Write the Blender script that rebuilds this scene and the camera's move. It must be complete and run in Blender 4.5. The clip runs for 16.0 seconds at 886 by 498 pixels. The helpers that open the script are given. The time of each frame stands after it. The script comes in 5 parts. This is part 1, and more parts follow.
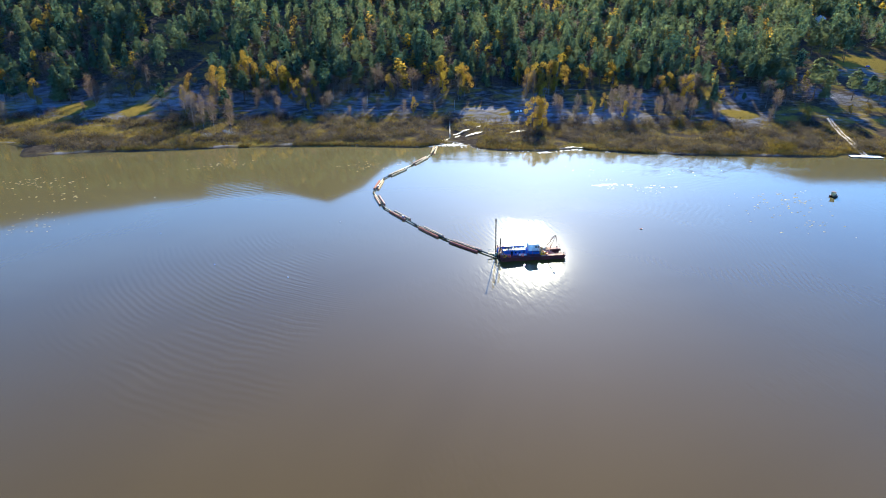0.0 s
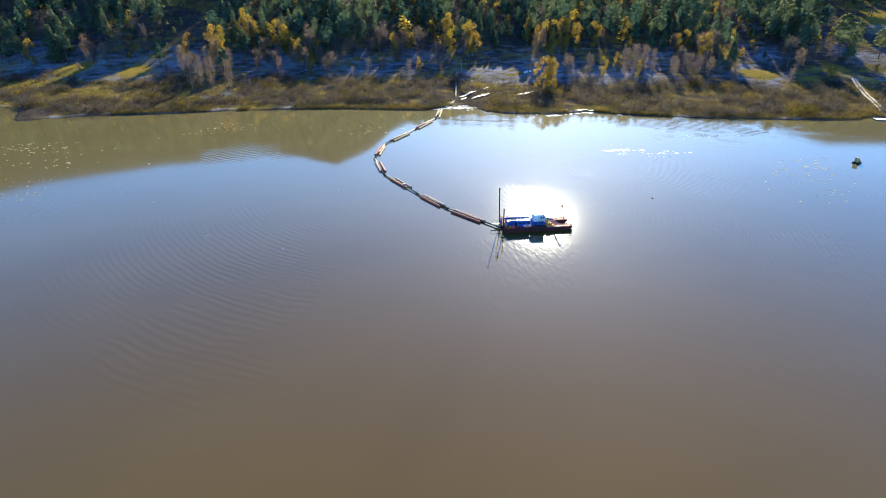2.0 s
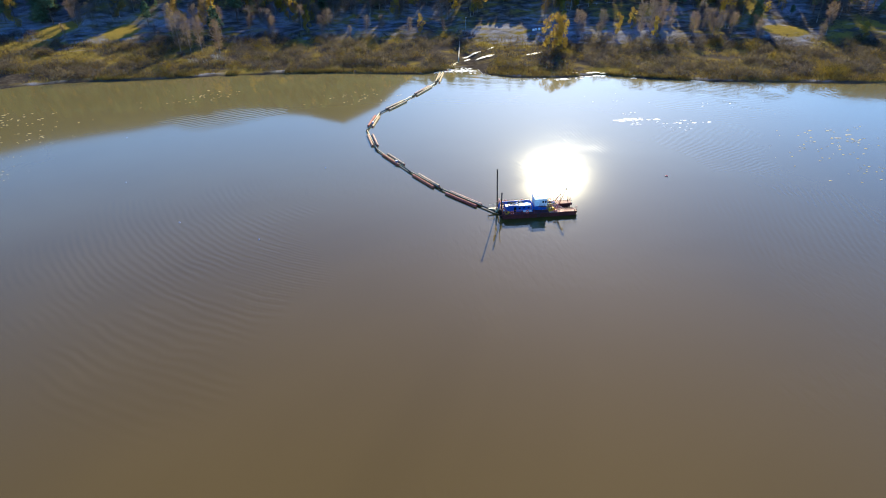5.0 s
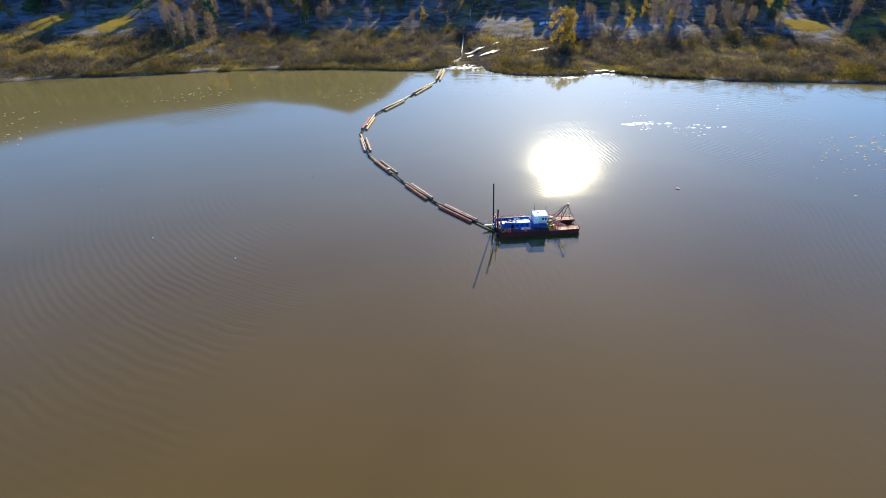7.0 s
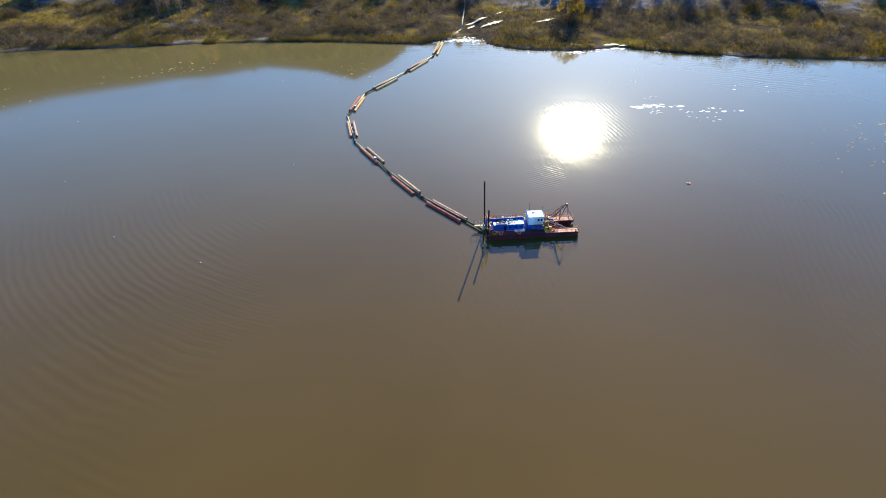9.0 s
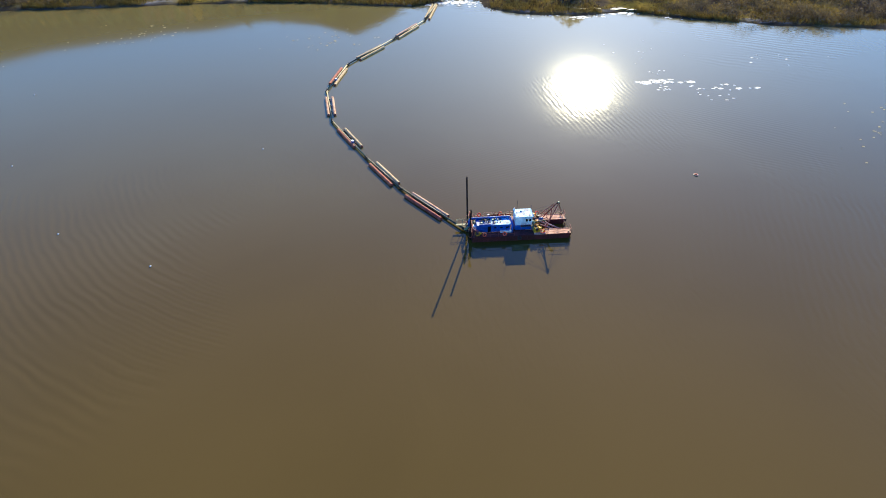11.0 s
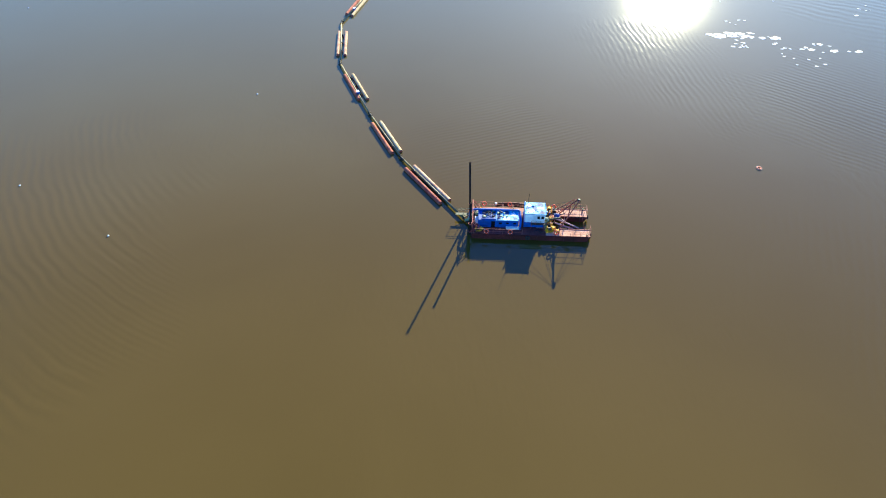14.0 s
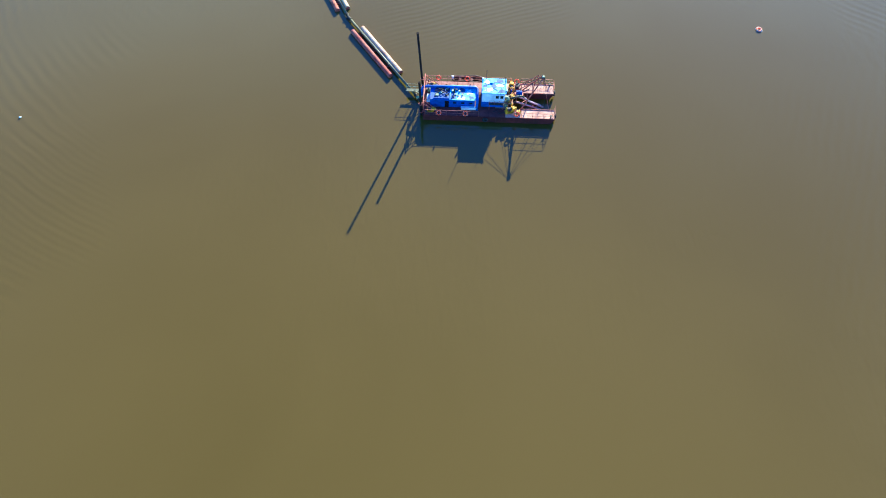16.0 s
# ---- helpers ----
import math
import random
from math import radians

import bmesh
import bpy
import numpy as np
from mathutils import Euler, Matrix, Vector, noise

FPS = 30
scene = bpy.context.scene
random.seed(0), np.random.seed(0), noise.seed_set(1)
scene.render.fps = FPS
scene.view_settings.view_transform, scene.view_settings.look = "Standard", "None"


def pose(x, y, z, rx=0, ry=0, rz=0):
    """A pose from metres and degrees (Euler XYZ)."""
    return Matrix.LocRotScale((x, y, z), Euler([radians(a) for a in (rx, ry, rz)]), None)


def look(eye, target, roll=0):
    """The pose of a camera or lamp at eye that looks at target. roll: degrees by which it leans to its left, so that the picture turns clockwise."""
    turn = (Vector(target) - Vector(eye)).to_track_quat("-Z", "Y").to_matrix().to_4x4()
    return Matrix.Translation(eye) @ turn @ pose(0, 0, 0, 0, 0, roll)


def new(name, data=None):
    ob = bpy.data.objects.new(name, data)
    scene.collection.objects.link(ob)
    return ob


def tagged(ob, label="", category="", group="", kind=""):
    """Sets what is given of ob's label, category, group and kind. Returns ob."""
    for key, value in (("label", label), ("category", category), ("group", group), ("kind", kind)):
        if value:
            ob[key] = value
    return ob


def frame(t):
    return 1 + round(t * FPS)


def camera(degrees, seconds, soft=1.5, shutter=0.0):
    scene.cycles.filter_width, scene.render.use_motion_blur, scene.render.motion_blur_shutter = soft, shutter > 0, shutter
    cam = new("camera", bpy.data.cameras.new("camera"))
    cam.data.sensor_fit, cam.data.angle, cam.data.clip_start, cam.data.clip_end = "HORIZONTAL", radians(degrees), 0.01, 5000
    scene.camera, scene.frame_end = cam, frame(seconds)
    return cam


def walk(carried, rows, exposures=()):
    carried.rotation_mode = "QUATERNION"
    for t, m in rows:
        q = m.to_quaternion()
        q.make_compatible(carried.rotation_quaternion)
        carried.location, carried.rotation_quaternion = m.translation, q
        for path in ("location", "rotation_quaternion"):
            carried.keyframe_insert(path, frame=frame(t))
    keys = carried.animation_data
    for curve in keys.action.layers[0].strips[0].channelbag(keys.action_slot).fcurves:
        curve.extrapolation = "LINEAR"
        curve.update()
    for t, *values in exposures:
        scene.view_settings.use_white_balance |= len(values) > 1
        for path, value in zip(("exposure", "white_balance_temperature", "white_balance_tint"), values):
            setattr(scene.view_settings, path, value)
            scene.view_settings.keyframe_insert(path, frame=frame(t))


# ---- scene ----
cam = camera(73.6, 16.0, soft=1.0)
PATH = [
    (0, (-38.334, -141.336, 63.913), (-38.044, -139.511, 63.148), 0.5),
    (0.5, (-37.598, -139.933, 63.679), (-37.318, -138.116, 62.892), 0.4),
    (1, (-36.799, -138.389, 63.546), (-36.529, -136.577, 62.744), 0.3),
    (1.5, (-35.94, -136.703, 63.5), (-35.68, -134.902, 62.671), 0.3),
    (2, (-35.023, -134.876, 63.527), (-34.773, -133.099, 62.645), 0.2),
    (2.5, (-34.051, -132.91, 63.611), (-33.811, -131.152, 62.689), 0.2),
    (3, (-33.026, -130.807, 63.742), (-32.794, -129.055, 62.805), 0.1),
    (3.5, (-31.952, -128.57, 63.907), (-31.725, -126.819, 62.966), 0.0),
    (4, (-30.83, -126.201, 64.095), (-30.609, -124.457, 63.141), -0.1),
    (4.5, (-29.663, -123.706, 64.298), (-29.449, -121.974, 63.321), -0.2),
    (4.7, (-29.184, -122.674, 64.381), (-28.975, -120.951, 63.387), -0.3),
    (7, (-23.227, -109.527, 65.257), (-23.057, -107.829, 64.214), -0.4),
    (7.5, (-21.834, -106.399, 65.399), (-21.671, -104.699, 64.357), -0.3),
    (8, (-20.41, -103.193, 65.515), (-20.255, -101.5, 64.462), -0.3),
    (8.5, (-18.957, -99.918, 65.605), (-18.811, -98.246, 64.518), -0.4),
    (9, (-17.476, -96.586, 65.668), (-17.338, -94.947, 64.53), -0.4),
    (9.2, (-16.876, -95.239, 65.685), (-16.742, -93.617, 64.524), -0.3),
    (11.3, (-10.352, -80.841, 65.64), (-10.243, -79.306, 64.363), -0.1),
    (11.5, (-9.712, -79.465, 65.619), (-9.606, -77.949, 64.319), -0.0),
    (12, (-8.096, -76.042, 65.56), (-7.998, -74.595, 64.183), -0.1),
    (12.5, (-6.462, -72.652, 65.498), (-6.37, -71.255, 64.069), -0.1),
    (13, (-4.811, -69.312, 65.439), (-4.73, -67.931, 63.994), -0.0),
    (13.5, (-3.144, -66.038, 65.392), (-3.168, -64.671, 63.932), 0.1),
    (14, (-1.461, -62.848, 65.366), (-1.523, -61.492, 63.898), 0.1),
    (14.5, (0.236, -59.759, 65.372), (0.174, -58.474, 63.841), 0.1),
    (15, (1.947, -56.791, 65.421), (1.892, -55.649, 63.78), 0.1),
    (15.5, (3.672, -53.962, 65.525), (3.622, -52.957, 63.796), 0.1),
    (16, (5.409, -51.293, 65.697), (5.363, -50.425, 63.896), -0.3),
]
walk(cam, [(t, look(eye, target, roll)) for t, eye, target, roll in PATH],
     [(t, stops + 0.70, kelvin, tint) for t, stops, kelvin, tint in ((0, 0.92, 5200, 9), (4.5, 0.77, 5560, 9), (9, 0.64, 5660, 8), (12.0, 0.60, 5600, 6), (13.2, 0.78, 5560, 4), (14.0, 0.98, 5420, 3), (15.0, 1.12, 5080, 1), (16, 1.30, 4760, 0))])

# ---- world, sun ----
SUN_EL, SUN_AZ = radians(23.2), radians(18.2)
world = bpy.data.worlds.new("sky")
scene.world = world
world.use_nodes = True
wn = world.node_tree
sky = wn.nodes.new("ShaderNodeTexSky")
sky.sky_type, sky.sun_disc = "NISHITA", False
sky.sun_elevation, sky.sun_rotation = SUN_EL, SUN_AZ
sky.air_density, sky.dust_density, sky.ozone_density = 1.0, 0.3, 4.0
deep = wn.nodes.new("ShaderNodeHueSaturation")
deep.inputs["Saturation"].default_value, deep.inputs["Hue"].default_value = 1.22, 0.498
wn.links.new(sky.outputs["Color"], deep.inputs["Color"])
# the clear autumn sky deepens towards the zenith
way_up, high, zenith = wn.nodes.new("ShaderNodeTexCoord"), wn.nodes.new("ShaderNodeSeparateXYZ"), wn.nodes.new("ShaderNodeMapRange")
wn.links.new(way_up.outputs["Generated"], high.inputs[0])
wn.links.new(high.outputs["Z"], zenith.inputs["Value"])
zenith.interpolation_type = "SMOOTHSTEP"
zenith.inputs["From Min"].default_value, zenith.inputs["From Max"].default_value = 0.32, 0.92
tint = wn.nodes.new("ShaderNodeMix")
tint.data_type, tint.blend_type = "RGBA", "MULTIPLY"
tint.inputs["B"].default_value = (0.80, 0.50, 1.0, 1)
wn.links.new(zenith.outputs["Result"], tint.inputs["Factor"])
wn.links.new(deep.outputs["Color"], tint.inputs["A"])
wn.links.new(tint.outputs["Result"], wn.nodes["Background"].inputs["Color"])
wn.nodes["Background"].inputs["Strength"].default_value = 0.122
sun = new("sun", bpy.data.lights.new("sun", "SUN"))
sun.data.energy, sun.data.angle, sun.data.color = 5.0, radians(0.55), (1.0, 0.82, 0.47)
SUN_DIR = Vector((math.sin(SUN_AZ) * math.cos(SUN_EL), math.cos(SUN_AZ) * math.cos(SUN_EL), math.sin(SUN_EL)))
sun.matrix_world = look(SUN_DIR * 400, (0, 0, 0))


# ---- materials ----
def material(name, colour, rough=0.6, metal=0.0, vary=0.25, grain=1.5, patch=0.15, bump=0.3, second=None, island=0.0, per_object=0.0, spec=0.5):
    """A painted or natural surface: base colour, mottling at two scales, fine relief."""
    m = bpy.data.materials.new(name)
    m.use_nodes = True
    n, l = m.node_tree.nodes, m.node_tree.links
    bsdf = n["Principled BSDF"]
    bsdf.inputs["Roughness"].default_value, bsdf.inputs["Metallic"].default_value = rough, metal
    bsdf.inputs["Specular IOR Level"].default_value = spec
    geo = n.new("ShaderNodeTexCoord")
    big, small = n.new("ShaderNodeTexNoise"), n.new("ShaderNodeTexNoise")
    big.inputs["Scale"].default_value, small.inputs["Scale"].default_value = patch, grain
    big.inputs["Detail"].default_value, small.inputs["Detail"].default_value = 5, 6
    for t in (big, small):
        l.new(geo.outputs["Object"], t.inputs["Vector"])
    ramp = n.new("ShaderNodeValToRGB")
    second = second or tuple(c * 0.55 for c in colour)
    ramp.color_ramp.elements[0].position, ramp.color_ramp.elements[1].position = 0.38, 0.62
    ramp.color_ramp.elements[0].color, ramp.color_ramp.elements[1].color = (*second, 1), (*colour, 1)
    l.new(big.outputs["Fac"], ramp.inputs["Fac"])
    hsv = n.new("ShaderNodeHueSaturation")
    l.new(ramp.outputs["Color"], hsv.inputs["Color"])
    rng = n.new("ShaderNodeMapRange")
    rng.inputs["From Min"].default_value, rng.inputs["From Max"].default_value = 0.3, 0.7
    rng.inputs["To Min"].default_value, rng.inputs["To Max"].default_value = 1 - vary, 1 + vary
    l.new(small.outputs["Fac"], rng.inputs["Value"])
    last = rng.outputs["Result"]
    for amount, node, socket in ((island, "ShaderNodeNewGeometry", "Random Per Island"), (per_object, "ShaderNodeObjectInfo", "Random")):
        if amount:
            r, mr, mul = n.new(node), n.new("ShaderNodeMapRange"), n.new("ShaderNodeMath")
            mr.inputs["To Min"].default_value, mr.inputs["To Max"].default_value = 1 - amount, 1 + amount
            mul.operation = "MULTIPLY"
            l.new(r.outputs[socket], mr.inputs["Value"])
            l.new(last, mul.inputs[0]), l.new(mr.outputs["Result"], mul.inputs[1])
            last = mul.outputs["Value"]
    l.new(last, hsv.inputs["Value"])
    l.new(hsv.outputs["Color"], bsdf.inputs["Base Color"])
    if bump:
        b = n.new("ShaderNodeBump")
        b.inputs["Strength"].default_value, b.inputs["Distance"].default_value = bump, 0.03
        l.new(small.outputs["Fac"], b.inputs["Height"])
        l.new(b.outputs["Normal"], bsdf.inputs["Normal"])
    return m


def leafage(name, colour, second, through_share=0.45, spread=0.4, airy=0.3):
    """Leaves or needles: each tree takes a shade between two colours, each clump its own lightness, light passes through."""
    m = bpy.data.materials.new(name)
    m.use_nodes = True
    n, l = m.node_tree.nodes, m.node_tree.links
    n.remove(n["Principled BSDF"])
    tint, isl, obj = n.new("ShaderNodeAttribute"), n.new("ShaderNodeNewGeometry"), n.new("ShaderNodeObjectInfo")
    tint.attribute_name = "shade"
    add, frac = n.new("ShaderNodeMath"), n.new("ShaderNodeMath")
    add.operation, frac.operation = "ADD", "FRACT"
    l.new(tint.outputs["Fac"], add.inputs[0]), l.new(obj.outputs["Random"], add.inputs[1]), l.new(add.outputs[0], frac.inputs[0])
    mix = n.new("ShaderNodeMix")
    mix.data_type = "RGBA"
    mix.inputs["A"].default_value, mix.inputs["B"].default_value = (*colour, 1), (*second, 1)
    l.new(frac.outputs[0], mix.inputs["Factor"])
    mr, hsv = n.new("ShaderNodeMapRange"), n.new("ShaderNodeHueSaturation")
    mr.inputs["To Min"].default_value, mr.inputs["To Max"].default_value = 1 - spread, 1 + spread
    l.new(isl.outputs["Random Per Island"], mr.inputs["Value"])
    l.new(mr.outputs["Result"], hsv.inputs["Value"]), l.new(mix.outputs["Result"], hsv.inputs["Color"])
    # leaves shade as the rounded mass they belong to
    out, turn = n.new("ShaderNodeAttribute"), n.new("ShaderNodeVectorTransform")
    out.attribute_name = "out"
    turn.vector_type, turn.convert_from, turn.convert_to = "NORMAL", "OBJECT", "WORLD"
    l.new(out.outputs["Vector"], turn.inputs[0])
    dif, tra, both = n.new("ShaderNodeBsdfDiffuse"), n.new("ShaderNodeBsdfTranslucent"), n.new("ShaderNodeMixShader")
    both.inputs["Fac"].default_value = through_share
    l.new(hsv.outputs["Color"], dif.inputs["Color"]), l.new(hsv.outputs["Color"], tra.inputs["Color"])
    l.new(turn.outputs[0], dif.inputs["Normal"]), l.new(turn.outputs[0], tra.inputs["Normal"])
    l.new(dif.outputs[0], both.inputs[1]), l.new(tra.outputs[0], both.inputs[2])
    # gaps between the needles or leaves of a clump
    gaps, all_in = n.new("ShaderNodeBsdfTransparent"), n.new("ShaderNodeMixShader")
    all_in.inputs["Fac"].default_value = airy
    l.new(both.outputs[0], all_in.inputs[1]), l.new(gaps.outputs[0], all_in.inputs[2])
    l.new(all_in.outputs[0], n["Material Output"].inputs["Surface"])
    return m


def water_material():
    m = bpy.data.materials.new("silty_river_water")
    m.use_nodes = True
    n, l = m.node_tree.nodes, m.node_tree.links
    b = n["Principled BSDF"]
    b.inputs["Roughness"].default_value, b.inputs["IOR"].default_value = 0.050, 1.39
    # ripples tilt more across the wind than along it
    b.inputs["Anisotropic"].default_value = 0.76
    across = n.new("ShaderNodeCombineXYZ")
    across.inputs["X"].default_value, across.inputs["Y"].default_value = math.cos(SUN_AZ), -math.sin(SUN_AZ)
    l.new(across.outputs[0], b.inputs["Tangent"])
    b.inputs["Coat Weight"].default_value, b.inputs["Coat Roughness"].default_value, b.inputs["Coat IOR"].default_value = 0.03, 0.6, 1.33
    pos = n.new("ShaderNodeTexCoord").outputs["Object"]

    def noise_at(scale, stretch=(1, 1, 1), turn=0.0, detail=2.0, distort=0.0):
        mp, t = n.new("ShaderNodeMapping"), n.new("ShaderNodeTexNoise")
        mp.inputs["Scale"].default_value, mp.inputs["Rotation"].default_value = stretch, (0, 0, radians(turn))
        t.inputs["Scale"].default_value, t.inputs["Detail"].default_value, t.inputs["Distortion"].default_value = scale, detail, distort
        l.new(pos, mp.inputs["Vector"]), l.new(mp.outputs["Vector"], t.inputs["Vector"])
        return t.outputs["Fac"]

    def ramp_of(value, lo, hi, to_lo=0.0, to_hi=1.0):
        r = n.new("ShaderNodeMapRange")
        r.interpolation_type = "SMOOTHSTEP"
        for k, v in (("From Min", lo), ("From Max", hi), ("To Min", to_lo), ("To Max", to_hi)):
            r.inputs[k].default_value = v
        l.new(value, r.inputs["Value"])
        return r.outputs["Result"]

    def maths(kind, a, c):
        k = n.new("ShaderNodeMath")
        k.operation = kind
        for i, v in enumerate((a, c)):
            if isinstance(v, float):
                k.inputs[i].default_value = v
            else:
                l.new(v, k.inputs[i])
        return k.outputs[0]

    # silt clouds in the water
    silt = n.new("ShaderNodeMix")
    silt.data_type = "RGBA"
    silt.inputs["A"].default_value, silt.inputs["B"].default_value = (0.077, 0.0512, 0.0055, 1), (0.089, 0.0595, 0.0085, 1)
    l.new(ramp_of(noise_at(0.012, detail=4.0, distort=0.6), 0.35, 0.65), silt.inputs["Factor"])
    # paler water colour towards the bank stands in for hazy reflected light
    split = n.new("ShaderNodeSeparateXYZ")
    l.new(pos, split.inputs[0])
    haze_tone = n.new("ShaderNodeMix")
    haze_tone.data_type = "RGBA"
    haze_tone.inputs["B"].default_value = (0.118, 0.095, 0.034, 1)
    l.new(silt.outputs["Result"], haze_tone.inputs["A"])
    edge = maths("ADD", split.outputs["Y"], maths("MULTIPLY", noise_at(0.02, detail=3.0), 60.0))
    l.new(ramp_of(edge, 15.0, 115.0), haze_tone.inputs["Factor"])
    l.new(haze_tone.outputs["Result"], b.inputs["Base Color"])
    # low swell everywhere, wind ripples in patches, stillness under the wooded bank
    still = maths("MULTIPLY", ramp_of(split.outputs["X"], -45.0, 25.0, 1.0, 0.0), ramp_of(split.outputs["Y"], 22.0, 62.0))
    patches = ramp_of(noise_at(0.018, (1, 1.4, 1), 20, 3.0), 0.48, 0.62)
    ripple = maths("MULTIPLY", noise_at(0.85, (1, 0.35, 1), 18, 1.0, 0.4), maths("MULTIPLY", patches, maths("SUBTRACT", 1.0, still)))
    swell = maths("MULTIPLY", noise_at(0.25, (1, 0.5, 1), 18, 2.0), maths("SUBTRACT", 1.0, maths("MULTIPLY", still, 0.7)))
    fine = maths("MULTIPLY", noise_at(2.2, detail=2.0), maths("SUBTRACT", 1.0, maths("MULTIPLY", still, 0.75)))
    # trains of wavelets: centre, reach, heading of the crests' normal (None: rings), length, height
    trains = None
    warp = noise_at(0.09, detail=2.0)
    for cx, cy, reach, heading, length, tall in ((-76, -2, 34, None, 1.6, 0.0100), (-66, -34, 24, None, 2.1, 0.0060), (-50, -14, 15, None, 0.9, 0.003), (64, -8, 34, -22, 1.5, 0.0065), (70, 40, 24, 55, 1.2, 0.006), (4, 25, 18, 112, 0.85, 0.0036),
                                                 (48, 42, 14, 10, 1.2, 0.004), (36, 58, 22, 8, 1.2, 0.003), (-80, 86, 21, 111, 2.0, 0.0034), (20, 120, 30, 85, 2.2, 0.004), (100, 92, 30, 62, 2.2, 0.010)):
        k = math.tau / length
        dot = n.new("ShaderNodeVectorMath")
        if heading is None:
            # rings spreading from the dredger's pipeline
            dot.operation = "DISTANCE"
            dot.inputs[1].default_value = (-14, 46, 0)
            run = maths("MULTIPLY", dot.outputs["Value"], k)
        else:
            dot.operation = "DOT_PRODUCT"
            dot.inputs[1].default_value = (k * math.cos(radians(heading)), k * math.sin(radians(heading)), 0)
            run = dot.outputs["Value"]
        l.new(pos, dot.inputs[0])
        phase = maths("ADD", run, maths("MULTIPLY", warp, 13.0 if heading is not None else 9.0))
        away = n.new("ShaderNodeVectorMath")
        away.operation = "DISTANCE"
        away.inputs[1].default_value = (cx, cy, 0)
        l.new(pos, away.inputs[0])
        spread = maths("ADD", away.outputs["Value"], maths("MULTIPLY", maths("SUBTRACT", noise_at(0.06, detail=3.0), 0.5), reach * 2.2))
        wave = maths("MULTIPLY", maths("SINE", phase, 0.0), ramp_of(spread, reach * 0.35, reach * 1.05, tall, 0.0))
        trains = wave if trains is None else maths("ADD", trains, wave)
    ripple = maths("ADD", maths("MULTIPLY", ripple, 0.5), maths("MULTIPLY", trains, 20.0))
    height = maths("ADD", maths("MULTIPLY", ripple, 0.05), maths("ADD", maths("MULTIPLY", swell, 0.005), maths("MULTIPLY", fine, 0.002)))
    bump = n.new("ShaderNodeBump")
    bump.inputs["Strength"].default_value, bump.inputs["Distance"].default_value = 1.0, 1.0
    l.new(height, bump.inputs["Height"]), l.new(bump.outputs["Normal"], b.inputs["Normal"])
    return m


def ground_material():
    """Autumn bank: dry grass, bare brown soil, rime on the ground, wet mud; the shares lie in the mesh by plan."""
    m = bpy.data.materials.new("autumn_ground")
    m.use_nodes = True
    n, l = m.node_tree.nodes, m.node_tree.links
    b = n["Principled BSDF"]
    b.inputs["Roughness"].default_value, b.inputs["Specular IOR Level"].default_value = 1.0, 0.0
    pos = n.new("ShaderNodeTexCoord").outputs["Object"]
    cov = n.new("ShaderNodeAttribute")
    cov.attribute_name = "cover"
    sep = n.new("ShaderNodeSeparateColor")
    l.new(cov.outputs["Color"], sep.inputs[0])

    def tex(scale, detail=5.0, along=1.0):
        t, mp = n.new("ShaderNodeTexNoise"), n.new("ShaderNodeMapping")
        t.inputs["Scale"].default_value, t.inputs["Detail"].default_value = scale, detail
        mp.inputs["Scale"].default_value = (along, 1, 1)
        l.new(pos, mp.inputs["Vector"]), l.new(mp.outputs["Vector"], t.inputs["Vector"])
        return t.outputs["Fac"]

    def ramp(value, *stops):
        r = n.new("ShaderNodeValToRGB")
        while len(r.color_ramp.elements) < len(stops):
            r.color_ramp.elements.new(0.5)
        for e, (p, c) in zip(r.color_ramp.elements, stops):
            e.position, e.color = p, (*c, 1)
        l.new(value, r.inputs["Fac"])
        return r.outputs["Color"]

    def blend(fac, a, c):
        x = n.new("ShaderNodeMix")
        x.data_type = "RGBA"
        l.new(fac, x.inputs["Factor"]), l.new(a, x.inputs["A"]), l.new(c, x.inputs["B"])
        return x.outputs["Result"]

    def threshold(share, texture, soft=0.12):
        # covered where the texture lies under the share
        s, r = n.new("ShaderNodeMath"), n.new("ShaderNodeMapRange")
        s.operation = "SUBTRACT"
        l.new(share, s.inputs[0]), l.new(texture, s.inputs[1])
        r.inputs["From Min"].default_value, r.inputs["From Max"].default_value = -soft, soft
        l.new(s.outputs[0], r.inputs["Value"])
        return r.outputs["Result"]

    soil = ramp(tex(0.6), (0.3, (0.042, 0.034, 0.024)), (0.7, (0.095, 0.076, 0.052)))
    grass = ramp(tex(0.9, 7.0), (0.3, (0.07, 0.052, 0.018)), (0.5, (0.25, 0.180, 0.034)), (0.62, (0.15, 0.120, 0.028)), (0.78, (0.26, 0.175, 0.045)))
    rime = ramp(tex(1.6), (0.35, (0.15, 0.145, 0.145)), (0.65, (0.34, 0.335, 0.34)))
    mud = ramp(tex(0.5), (0.35, (0.030, 0.024, 0.018)), (0.65, (0.075, 0.062, 0.045)))
    c = blend(threshold(sep.outputs[1], tex(0.14, 6.0)), soil, grass)
    c = blend(threshold(sep.outputs[0], tex(0.26, 7.0, 0.6), 0.2), c, rime)
    c = blend(sep.outputs[2], c, mud)
    l.new(c, b.inputs["Base Color"])
    bump = n.new("ShaderNodeBump")
    bump.inputs["Strength"].default_value, bump.inputs["Distance"].default_value = 0.8, 0.3
    l.new(tex(1.4, 6.0), bump.inputs["Height"]), l.new(bump.outputs["Normal"], b.inputs["Normal"])
    return m


